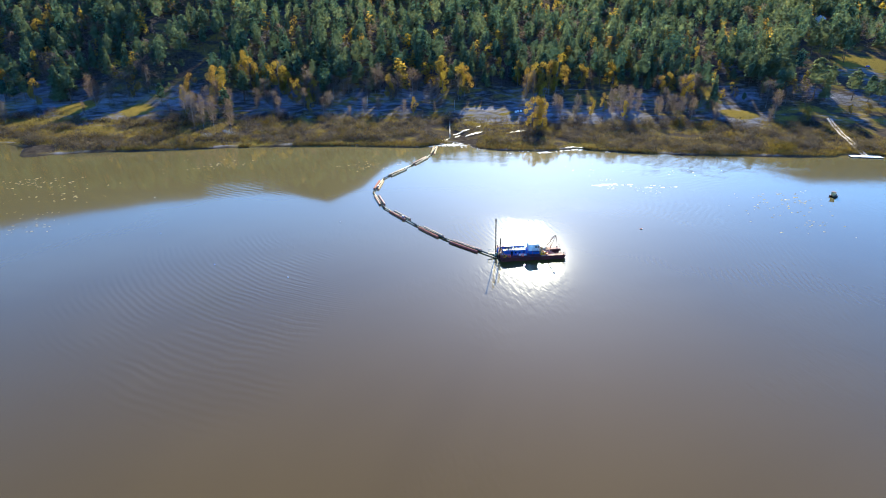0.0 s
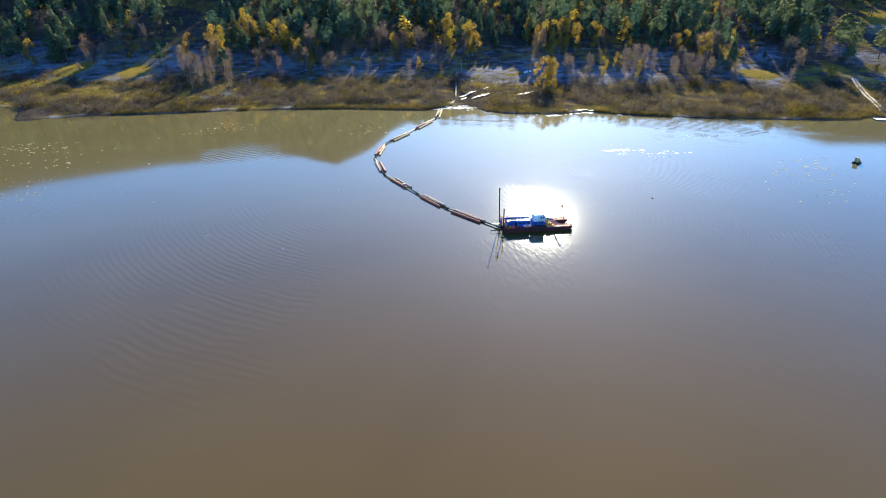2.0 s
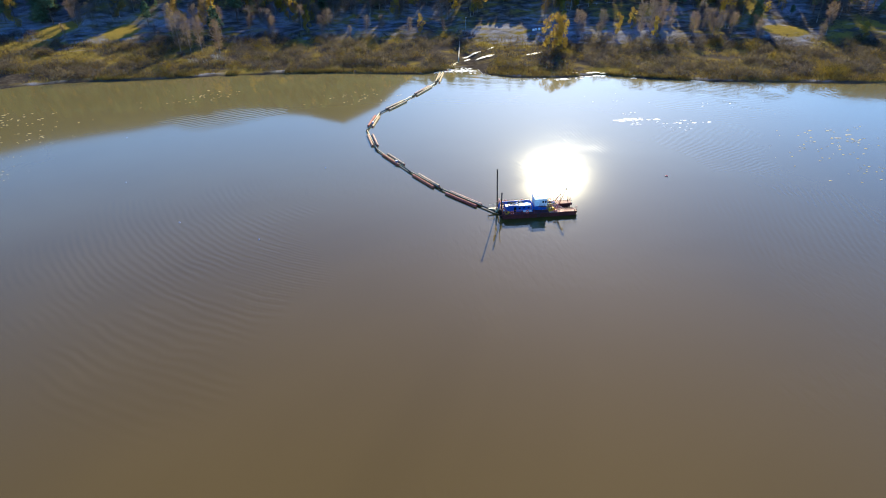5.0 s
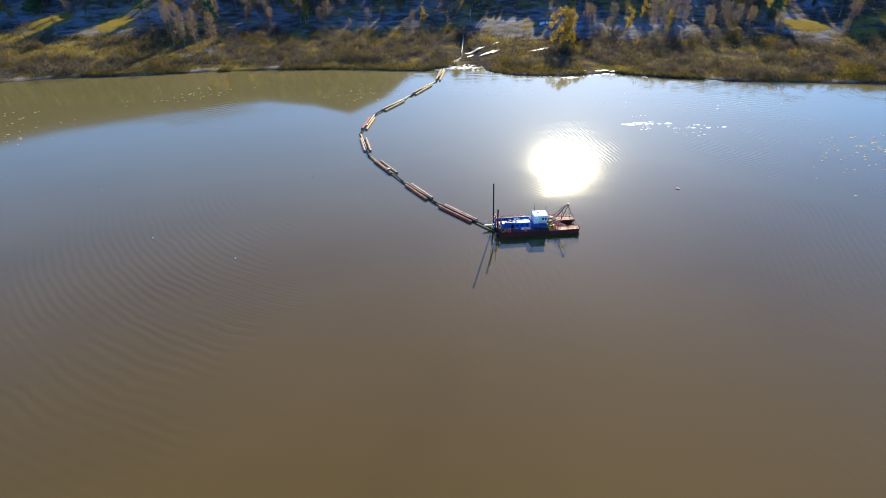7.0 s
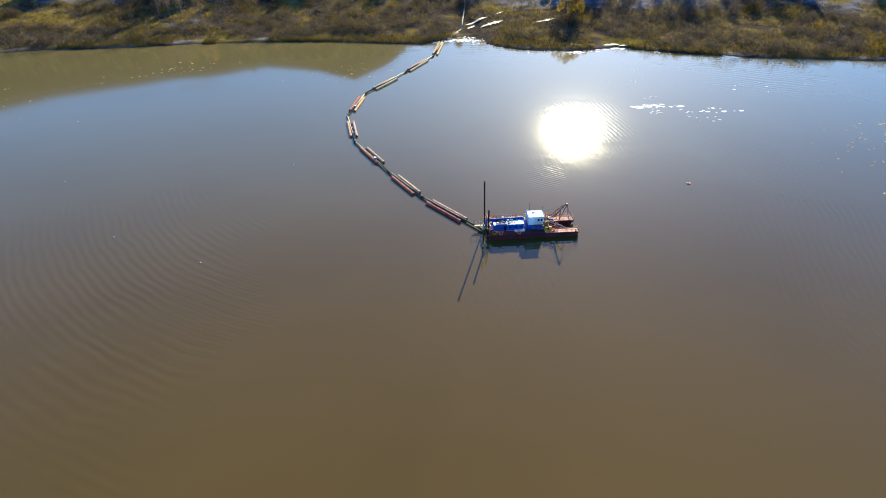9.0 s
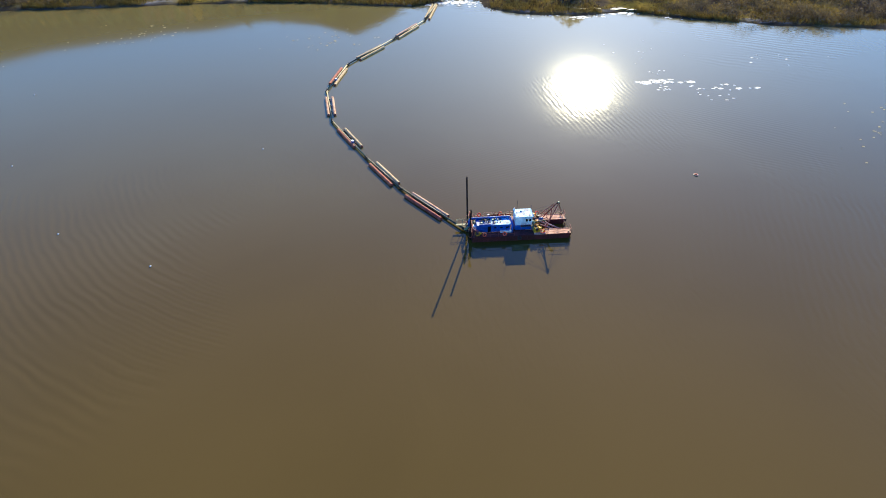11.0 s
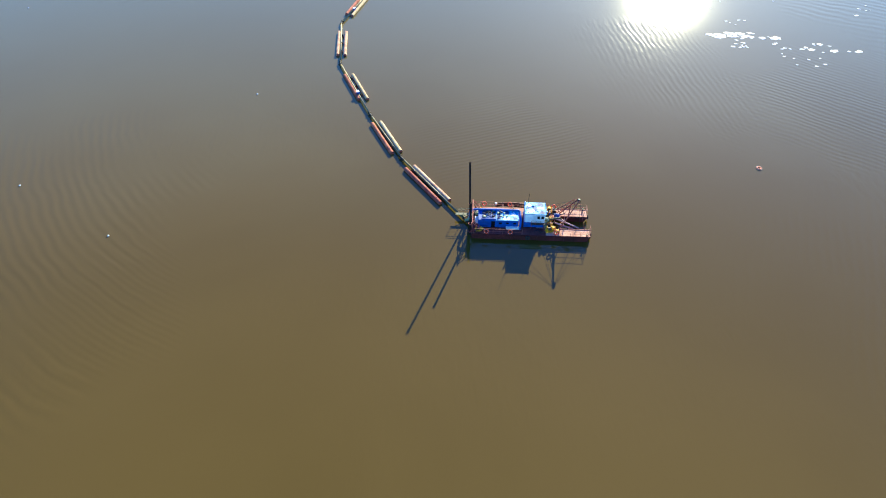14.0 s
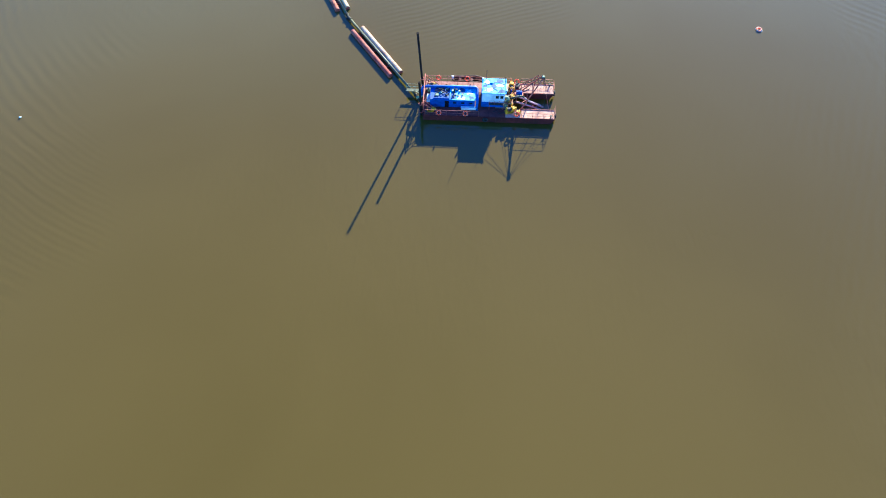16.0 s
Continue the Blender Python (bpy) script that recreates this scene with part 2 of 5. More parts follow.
WATER, GROUND = water_material(), ground_material()
CONIFER = leafage("conifer_needles", (0.122, 0.200, 0.122), (0.260, 0.300, 0.138), 0.62, 0.12, 0.3)
YELLOW = leafage("yellow_birch_leaves", (0.62, 0.47, 0.060), (0.50, 0.33, 0.075), 0.65, 0.22, 0.15)
RUSSET = leafage("thinning_brown_twigs", (0.215, 0.185, 0.170), (0.29, 0.21, 0.155), 0.45, 0.2, 0.1)
SCRUB = leafage("willow_scrub_twigs", (0.130, 0.114, 0.104), (0.210, 0.178, 0.132), 0.45, 0.10, 0.3)
OLIVE = leafage("olive_scrub_leaves", (0.15, 0.135, 0.04), (0.36, 0.26, 0.04), 0.45, 0.12)
STRAW = leafage("dry_reed", (0.40, 0.29, 0.08), (0.26, 0.19, 0.05), 0.45)
BARK = material("brown_bark", (0.13, 0.085, 0.055), 0.9, grain=3.0)
BIRCH_BARK = material("white_birch_bark", (0.31, 0.285, 0.26), 0.8, second=(0.13, 0.115, 0.105), patch=0.8)


# ---- mesh helpers ----
def from_arrays(name, verts, faces, mat, shade=None, corners=4, out=None):
    """One mesh object from arrays of vertices and equal-sided faces; shade: a value per face; out: the way each face's mass bulges."""
    me = bpy.data.meshes.new(name)
    nv, nf = len(verts), len(faces)
    me.vertices.add(nv)
    me.vertices.foreach_set("co", np.ascontiguousarray(verts, dtype=np.float32).ravel())
    me.loops.add(nf * corners)
    me.loops.foreach_set("vertex_index", np.ascontiguousarray(faces, dtype=np.int32).ravel())
    me.polygons.add(nf)
    me.polygons.foreach_set("loop_start", np.arange(0, nf * corners, corners, dtype=np.int32))
    me.update(calc_edges=True)
    me.materials.append(mat)
    if shade is not None:
        at = me.attributes.new("shade", "FLOAT", "FACE")
        at.data.foreach_set("value", np.asarray(shade, dtype=np.float32))
    if out is not None:
        out = out / (np.linalg.norm(out, axis=1)[:, None] + 1e-6)
        at = me.attributes.new("out", "FLOAT_VECTOR", "FACE")
        at.data.foreach_set("vector", np.ascontiguousarray(out, dtype=np.float32).ravel())
    return me


def finish(bm, name, mat, smooth=False):
    me = bpy.data.meshes.new(name)
    bmesh.ops.recalc_face_normals(bm, faces=bm.faces)
    bm.to_mesh(me)
    bm.free()
    me.materials.append(mat)
    if smooth:
        for p in me.polygons:
            p.use_smooth = len(p.vertices) == 4
    return me


def part(name, bm, mat, parent, label="", smooth=False):
    ob = new(name, finish(bm, name, mat, smooth))
    ob.parent = parent
    return tagged(ob, label)


def thing(name, label, category, group="", kind="", at=(0, 0, 0), turn=0.0):
    ob = new(name)
    ob.matrix_basis = pose(*at, 0, 0, turn)
    return tagged(ob, label, category, group, kind)


def box(x0, x1, y0, y1, z0, z1, bevel=0.02, bm=None):
    made = bmesh.new()
    bmesh.ops.create_cube(made, size=1.0)
    for v in made.verts:
        v.co = Vector(((x0 + x1) / 2 + v.co.x * (x1 - x0), (y0 + y1) / 2 + v.co.y * (y1 - y0), (z0 + z1) / 2 + v.co.z * (z1 - z0)))
    if bevel:
        bmesh.ops.bevel(made, geom=list(made.edges), offset=bevel, segments=1, affect="EDGES")
    return joined(bm, made)


def joined(bm, made):
    if bm is None:
        return made
    tmp = bpy.data.meshes.new("tmp")
    made.to_mesh(tmp)
    made.free()
    bm.from_mesh(tmp)
    bpy.data.meshes.remove(tmp)
    return bm


def tube(path, radius, seg=10, bm=None, radius_end=None):
    """A round bar along a line of points, with closed ends."""
    bm = bm or bmesh.new()
    pts = [Vector(p) for p in path]
    rings = []
    for i, p in enumerate(pts):
        d = (pts[min(i + 1, len(pts) - 1)] - pts[max(i - 1, 0)]).normalized()
        a = d.orthogonal().normalized() if i == 0 else (rings[-1][1] - d * rings[-1][1].dot(d)).normalized()
        b = d.cross(a)
        r = radius if radius_end is None else radius + (radius_end - radius) * i / (len(pts) - 1)
        rings.append(([bm.verts.new(p + (a * math.cos(k * math.tau / seg) + b * math.sin(k * math.tau / seg)) * r) for k in range(seg)], a))
    for (u, _), (w, _) in zip(rings, rings[1:]):
        for k in range(seg):
            bm.faces.new((u[k], u[(k + 1) % seg], w[(k + 1) % seg], w[k]))
    bm.faces.new(rings[0][0][::-1])
    bm.faces.new(rings[-1][0])
    return bm


def ring(major, minor, seg=28, sides=10, m=Matrix()):
    bm = bmesh.new()
    loops = []
    for i in range(seg):
        a = i * math.tau / seg
        loops.append([bm.verts.new(m @ Vector(((major + minor * math.cos(k * math.tau / sides)) * math.cos(a),
                      (major + minor * math.cos(k * math.tau / sides)) * math.sin(a), minor * math.sin(k * math.tau / sides)))) for k in range(sides)])
    for i in range(seg):
        u, w = loops[i], loops[(i + 1) % seg]
        for k in range(sides):
            bm.faces.new((u[k], u[(k + 1) % sides], w[(k + 1) % sides], w[k]))
    return bm


# ---- the lie of the land ----
SHORE_X = np.array([-2500, -700, -300, -232, -200, -190, -183, -169, -150, -120, -95, -68, -43, -17.5, -6, 2, 12, 17, 21, 32, 40, 55, 68, 88, 110, 135, 160, 182, 188, 206, 212, 300, 700, 2500], float)
SHORE_Y = np.array([500, 260, 182, 174, 168, 160, 140, 143, 146.5, 146.5, 148, 148, 146, 140, 138.5, 142, 148, 143, 133, 127, 125, 123, 126, 117, 109, 104, 99, 95.5, 99, 97, 89, 66, -20, -420], float)


def wobble(x, y, scale, seed=0):
    return noise.noise((x * scale + seed * 17.3, y * scale - seed * 9.1, seed * 3.7))


def shore(x):
    return np.interp(x, SHORE_X, SHORE_Y)


CREST_X = (-1500, -730, -626, -523, -434, -247, -152, -88, -54, -20, 3, 26, 116, 250, 600, 780, 898, 1000, 1500)
CREST_Z = (345, 334, 315, 303, 294, 273, 281, 300, 288, 275, 257, 237, 195, 150, 150, 243, 286, 301, 309)


def land(x, y):
    """Height of the ground, in metres over the water."""
    d = y - float(shore(x)) + 1.2 * wobble(x, y, 0.12, 1) + 0.6 * wobble(x, y, 0.4, 2)
    if d < 0:
        return max(-3.0, d * 0.22)
    z = float(np.interp(d, (0, 1.5, 12, 40, 65, 78, 95), (0, 0.45, 0.9, 1.8, 3.2, 5.2, 6.2)))
    # outfall gully where the pipe comes ashore
    g = math.exp(-((x - 17 - (y - 150) * 0.25) / 9) ** 2) * max(0.0, 1 - max(0, d - 25) / 14)
    z *= 1 - 0.85 * g
    if d > 95:
        slope = float(np.interp(x, (-600, -300, -60, 0, 150, 380), (0.42, 0.36, 0.28, 0.23, 0.20, 0.17)))
        run = d - 95
        z += slope * min(run, 230.0) + 5 * wobble(x, y, 0.011, 3) * min(1, run / 80)
        # the upper slope climbs evenly to the crest of the hills
        foot = float(shore(x)) + 325.0
        climb = min(1.0, max(0.0, (y - foot) / (1000.0 - foot)))
        z += climb * (float(np.interp(x, CREST_X, CREST_Z)) - 6.0 - 230.0 * slope)
    return z + 0.35 * wobble(x, y, 0.09, 4) * min(1, d / 10)


SUNNY = ((188, 180, 11, 10), (195, 226, 6, 14), (-199, 246, 10, 15), (-160, 230, 7, 13), (42, 206, 15, 9), (338, 256, 16, 26))   # sunlit grass: centre and half widths


def build_ground():
    xs = np.unique(np.concatenate([np.arange(-2500, -800, 170), np.arange(-800, -280, 14), np.arange(-280, 280, 3.0), np.arange(280, 800, 14), np.arange(800, 2501, 170)]))
    ys = np.unique(np.concatenate([np.arange(-2500, -60, 200), np.arange(-60, 80, 10), np.arange(80, 172, 1.6), np.arange(172, 270, 3.0), np.arange(270, 760, 12), np.arange(760, 2600, 120)]))
    verts = np.array([(x, y, land(x, y)) for y in ys for x in xs])
    nx, ny = len(xs), len(ys)
    i, j = np.meshgrid(np.arange(nx - 1), np.arange(ny - 1))
    a = (j * nx + i).ravel()
    me = from_arrays("ground", verts, np.stack([a, a + 1, a + 1 + nx, a + nx], 1), GROUND)
    # shares of rime (red), dry grass (green) and wet mud (blue)
    cover = np.zeros((len(verts), 4), np.float32)
    for k, (x, y, z) in enumerate(verts):
        d = y - float(shore(x))
        if d < -30 or d > 700 or abs(x) > 800:
            cover[k] = (0, 0.45, 0, 1)
            continue
        w = wobble(x, y, 0.03, 5)
        rime = float(np.interp(d, (50, 62, 105, 150), (0.0, 0.42, 0.42, 0.1))) + 0.25 * w
        grass = float(np.interp(d, (0, 3, 8, 14, 30, 60, 130), (0.50, 0.56, 0.44, 0.40, 0.42, 0.46, 0.42))) + 0.25 * wobble(x, y, 0.05, 6)
        if x < -95:
            grass += 0.06 * min(1, (-95 - x) / 30) * (20 < d < 90)
        if x > 195 and 0 < d < 260:
            rime = float(np.interp(d, (55, 70, 150, 210), (0.1, 0.33, 0.33, 0.15))) + 0.3 * wobble(x, y, 0.04, 5)
            grass += 0.14 * wobble(x, y, 0.02, 6)
        for cx, cy, rx, ry in SUNNY:
            lit = 1.25 - ((x - cx) / rx) ** 2 - ((y - cy) / ry) ** 2
            if lit > 0:
                grass, rime = grass + 0.5 * min(1, lit * 2), rime - 0.4 * min(1, lit * 2)
        if ((x - 40) / 17) ** 2 + ((y - 207) / 9) ** 2 < 1:
            rime, grass = 0.52, 0.5
        gully = math.exp(-((x - 17 - (y - 150) * 0.25) / 9) ** 2) * (1 if d < 28 else max(0, 1 - (d - 28) / 10))
        mud = max(gully, float(np.interp(d, (-2, 0.2, 1.2, 2.2), (1, 1, 0.7, 0))))
        if -215 < x < -120 and abs(y - 207 - 1.5 * wobble(x, 0, 0.03, 16)) < 2.3:
            mud, rime = 1.0, 0
        if math.hypot(x + 184, y - 148) < 13:
            mud = 1.0
        if 0.4 < d < 4.5 and x < 160:
            rime = 0.36 + 0.5 * wobble(x, y, 0.09, 24)
        elif d <= 45:
            rime = 0
        cover[k] = (max(0, rime), grass, mud * (0.6 if rime > 0.3 and d < 5 else 1.0), 1)
    at = me.attributes.new("cover", "FLOAT_COLOR", "POINT")
    at.data.foreach_set("color", cover.ravel())
    for p in me.polygons:
        p.use_smooth = True
    tagged(new("ground", me), "river bank rising to a wooded hillside, dry autumn grass with rime", "ground", kind="structure")


def build_water():
    bm = bmesh.new()
    bmesh.ops.create_grid(bm, x_segments=2, y_segments=2, size=2500)
    tagged(new("water", finish(bm, "water", WATER)), "wide calm river of silty brown water with faint ripples", "river", kind="structure")


build_ground()
build_water()


# ---- woods ----
rng = np.random.default_rng(7)


def cards(centres, size, r, flat=0.0, out=None):
    """Small four-cornered leaf clumps at the centres, turned at random; flat: how far they lie level; out: the way they rather face."""
    n = len(centres)
    u = r.normal(size=(n, 3))
    u[:, 2] *= 1 - flat
    if out is not None:
        o = out / (np.linalg.norm(out, axis=1)[:, None] + 1e-6) + r.normal(0, 0.32, (n, 3))
        o /= np.linalg.norm(o, axis=1)[:, None]
        u -= o * (u * o).sum(1)[:, None]
    u /= np.linalg.norm(u, axis=1)[:, None]
    w = r.normal(size=(n, 3))
    w[:, 2] *= 1 - flat
    if out is not None:
        w = np.cross(o, u)
    w -= u * (w * u).sum(1)[:, None]
    w /= np.linalg.norm(w, axis=1)[:, None]
    s = (size * r.uniform(0.6, 1.3, n))[:, None]
    k = r.uniform(0.55, 1.0, (n, 1))
    v = np.stack([centres - u * s, centres - w * s * k, centres + u * s, centres + w * s * 0.8], 1).reshape(-1, 3)
    return v, np.arange(4 * n).reshape(-1, 4)


def slivers(starts, ends, width, r):
    """Thin twigs, wide at the foot."""
    d = ends - starts
    side = np.cross(d, r.normal(size=d.shape))
    side /= np.linalg.norm(side, axis=1)[:, None] + 1e-9
    w = np.asarray(width).reshape(-1, 1)
    v = np.stack([starts - side * w, starts + side * w, ends + side * w * 0.3, ends - side * w * 0.3], 1).reshape(-1, 3)
    return v, np.arange(4 * len(starts)).reshape(-1, 4)


def cone_trunk(h, r0, seg=6, bend=0.0, top=0.15):
    zs = np.linspace(0, h, 4)
    v = []
    for z in zs:
        rad = r0 * (1 - z / h) + r0 * top * z / h
        for k in range(seg):
            v.append((math.cos(k * math.tau / seg) * rad + bend * (z / h) ** 2, math.sin(k * math.tau / seg) * rad, z - 0.4))
    f = [(q * seg + k, q * seg + (k + 1) % seg, (q + 1) * seg + (k + 1) % seg, (q + 1) * seg + k) for q in range(3) for k in range(seg)]
    return np.array(v), np.array(f)


def stack(pieces):
    vs, fs, o = [], [], 0
    for v, f in pieces:
        vs.append(v), fs.append(f + o)
        o += len(v)
    return np.concatenate(vs), np.concatenate(fs)


def heart(r, profile, z0, z1, rings=7, seg=9, ragged=0.4):
    """The dense inner mass of a crown: a lumpy closed shell of twig-filled quads; profile: its radius at a share of the height."""
    zs = np.linspace(0.0, 1.0, rings + 1)
    a = np.arange(seg) * math.tau / seg
    rad = np.array([profile(q) for q in zs])[:, None] * (1 + ragged * r.uniform(-1, 1, (rings + 1, seg)))
    twist = a[None, :] + 0.35 * np.arange(rings + 1)[:, None]
    z = z0 + (z1 - z0) * (zs[:, None] + 0.05 * r.uniform(-1, 1, (rings + 1, seg)))
    p = np.stack([np.cos(twist) * rad, np.sin(twist) * rad, z], 2)
    quads = [[p[i, k], p[i, (k + 1) % seg], p[i + 1, (k + 1) % seg], p[i + 1, k]] for i in range(rings) for k in range(seg)]
    v = np.array(quads)
    mid = v.mean(1)
    way = mid * (1, 1, 0)
    way /= np.linalg.norm(way, axis=1)[:, None] + 1e-6
    way[:, 2] = 0.35 + 0.9 * (mid[:, 2] - z0) / (z1 - z0)
    return v.reshape(-1, 3), way


def with_heart(v, way, core):
    """Leaf clumps and the inner mass of one crown together."""
    v = np.concatenate([v, core[0]])
    return v, np.arange(len(v)).reshape(-1, 4), np.concatenate([way, core[1]])


def spruce(r, n, h=18.0):
    """Crown of a spruce: whorls of drooping boughs in a ragged cone."""
    z = h * (0.12 + 0.88 * r.beta(1.0, 1.35, n))
    reach = (h * 0.165) * (1 - z / (h * 1.02)) ** 0.85 + 0.15
    a = r.uniform(0, math.tau, n)
    tier = 1 + 0.22 * np.cos(z * math.tau / 1.9)
    lump = tier * (1 + 0.26 * np.sin(a * 3 + z * 1.7) * r.uniform(0.5, 1, n))
    rad = reach * np.sqrt(r.uniform(0.18, 1, n)) * lump
    c = np.stack([np.cos(a) * rad, np.sin(a) * rad, z - 0.35 * rad], 1)
    way = np.stack([np.cos(a), np.sin(a), 1.0 + 0.3 * np.sin(z * math.tau / 1.9)], 1)
    v, _ = cards(c, 0.42 + 0.42 * (1 - z / h), r, 0.2, way)
    return with_heart(v, way + r.normal(0, 0.12, (n, 3)), heart(r, lambda q: h * 0.095 * (1 - q) ** 0.85 + 0.05, h * 0.10, h * 0.93))


def pine(r, n, h=19.0):
    """Crown of a pine: a blunt cone of boughs, each a rounded mass of needles, on the upper two thirds."""
    boughs = 26
    f = np.sort(r.uniform(0.0, 1.0, boughs)) ** 0.9
    f[-1] = 1.0
    ba = np.arange(boughs) * 2.4 + r.uniform(0, 1.2, boughs)
    reach = 0.165 * h * np.sqrt(np.clip(1 - f ** 1.6, 0.0, 1)) * r.uniform(0.45, 1.0, boughs)
    pick = r.integers(0, boughs, n)
    dirs = r.normal(size=(n, 3))
    dirs *= (r.uniform(0.3, 1, n) ** 0.5 / np.linalg.norm(dirs, axis=1))[:, None]
    hub = np.stack([np.cos(ba) * reach, np.sin(ba) * reach, h * (0.36 + 0.58 * f)], 1)[pick]
    c = hub + dirs * np.array([1.25, 1.25, 0.8]) * (1.15 - 0.55 * f)[pick][:, None]
    v, _ = cards(c, np.full(n, 0.42 if n < 500 else 0.36), r, 0.3, dirs + np.array([0, 0, 0.3]))
    way = dirs * 0.35 + np.array([0, 0, 0.75]) + hub * (0.22, 0.22, 0)
    return with_heart(v, way + r.normal(0, 0.12, (n, 3)), heart(r, lambda q: h * 0.108 * math.sqrt(max(0.0, 1 - q ** 1.8)) * min(1.0, 0.5 + 2.5 * q), h * 0.36, h * 0.93))


def broadleaf(r, n, h=15.0, size=0.44, wide=0.17):
    """Crown of a birch or aspen: uneven lobes round a tall oval."""
    lobes = 11
    lz = h * np.linspace(0.17, 0.93, lobes)
    la = r.uniform(0, math.tau, lobes)
    lr = h * wide * np.sqrt(np.clip(1 - ((lz / h - 0.46) / 0.52) ** 2, 0.05, 1)) * r.uniform(0.3, 0.9, lobes)
    pick = r.integers(0, lobes, n)
    dirs = r.normal(size=(n, 3))
    dirs *= (r.uniform(0.3, 1, n) ** 0.5 / np.linalg.norm(dirs, axis=1))[:, None]
    hub = np.stack([np.cos(la) * lr, np.sin(la) * lr, lz], 1)[pick]
    c = hub + dirs * np.array([0.085, 0.085, 0.11]) * h
    way = dirs * 0.5 + np.array([0, 0, 0.6]) + hub * (0.25, 0.25, 0)
    v, _ = cards(c, np.full(n, size), r, 0.0, dirs + r.normal(0, 0.3, (n, 3)))
    return v, np.arange(4 * n).reshape(-1, 4), way + r.normal(0, 0.15, (n, 3))


def bare(r, n, h=14.0):
    """Leafless crown: rising limbs and fine twigs."""
    z0 = h * (0.10 + 0.80 * r.uniform(0, 1, n))
    a = r.uniform(0, math.tau, n)
    reach = h * 0.17 * np.sin(math.pi * np.clip((z0 / h + 0.04) / 1.0, 0, 1)) ** 0.6 * r.uniform(0.3, 1.0, n)
    s = np.stack([np.cos(a) * 0.08, np.sin(a) * 0.08, z0], 1)
    hub = s + np.stack([np.cos(a), np.sin(a), r.uniform(0.45, 1.0, n)], 1) * reach[:, None]
    way = np.stack([np.cos(a), np.sin(a), np.full(n, 0.5)], 1)
    out = [slivers(s, hub, r.uniform(0.03, 0.05, n), r)]
    for _ in range(4):
        tip = hub + r.normal(size=(n, 3)) * h * 0.040 + np.stack([np.cos(a), np.sin(a), np.full(n, 0.9)], 1) * h * 0.024
        out.append(slivers(hub, tip, r.uniform(0.03, 0.06, n) * (1.6 if n < 100 else 0.75), r))
    v, f = stack(out)
    way = np.tile(way, (5, 1))
    return v, f, way + r.normal(0, 0.25, way.shape)


def clearing(x, y, d):
    """Where no wood grows: the meadow by the landing stage, the pipe's gully, the lower grass to the west."""
    if x > 222 + 0.45 * (d - 60) and d < 240 and rng.uniform() > 0.08:
        return True
    if 6 < x < 62 and d < 105:
        return True
    # in front of the house at the wood's upper edge
    if abs((x - HOUSE[0]) * 0.79 - (y - HOUSE[1]) * 0.61) < 9 and -75 < (x - HOUSE[0]) * 0.61 + (y - HOUSE[1]) * 0.79 < 9:
        return True
    return head_room(x, y) < 5.0


def head_room(x, y):
    """How tall a tree may stand here without shading the sunlit patches of grass."""
    room = 99.0
    for cx, cy, rx, ry in SUNNY:
        away = (x - cx) * math.sin(SUN_AZ) + (y - cy) * math.cos(SUN_AZ)
        beside = (x - cx) * math.cos(SUN_AZ) - (y - cy) * math.sin(SUN_AZ)
        if away > -ry and abs(beside) < rx * 0.85:
            room = min(room, land(cx, cy) + max(0.0, away - ry * 0.4) * math.tan(SUN_EL) - land(x, y))
    return room


HOUSE = (412.0, 404.0)
STANDS = []   # x, y, z, d of every tree stem
for gy in np.arange(190, 700, 8.8):
    step = 9.6 if gy < 470 else (10.0 if gy < 600 else 13.0)
    for gx in np.arange(-620, 760, step):
        x, y = gx + rng.uniform(-3.9, 3.9), gy + rng.uniform(-3.9, 3.9)
        d = y - float(shore(x))
        if y > float(np.interp(x, (-350, -50, 70, 225, 700), (620, 620, 600, 640, 660))):
            continue
        if d < float(np.interp(x, (-30, 20, 60, 155, 175), (92, 110, 122, 122, 98))) + 20 * wobble(x, y, 0.03, 9) or x < -170 - 0.78 * (y + 20) or x > 130 + 1.02 * (y + 20) or clearing(x, y, d) or wobble(x, y, 0.028, 21) < -0.44:
            continue
        STANDS.append((x, y, land(x, y), d))


def kind_of(x, y, d):
    q, w = rng.uniform(), wobble(x, y, 0.022, 10)
    edge = d < 128 + 14 * wobble(x, y, 0.05, 19)
    if q < (0.16 if edge else 0.075) + 0.24 * max(0, w):
        return "yellow"
    if q < (0.60 if edge else 0.27) + 0.30 * max(0, w):
        return "bare"
    return "spruce" if rng.uniform() < 0.35 else "pine"


SHAPES = {}
for kind, make, mat in (("spruce", spruce, CONIFER), ("pine", pine, CONIFER), ("yellow", broadleaf, YELLOW), ("bare", bare, RUSSET)):
    SHAPES[kind] = [make(rng, n) for n in ((320 if kind in ("spruce", "pine") else 240 if kind == "yellow" else 64),) for _ in range(8)]


def thin(shape, share):
    v, f, way = shape
    q = v.reshape(-1, 4, 3)
    pick = rng.permutation(len(q))[: int(len(q) * share)]
    return q[pick], way[pick]


near, far = [], []
for s in STANDS:
    (near if s[3] < (112 if s[0] < 20 or s[0] > 170 else 138) and -230 < s[0] < 235 else far).append(s)

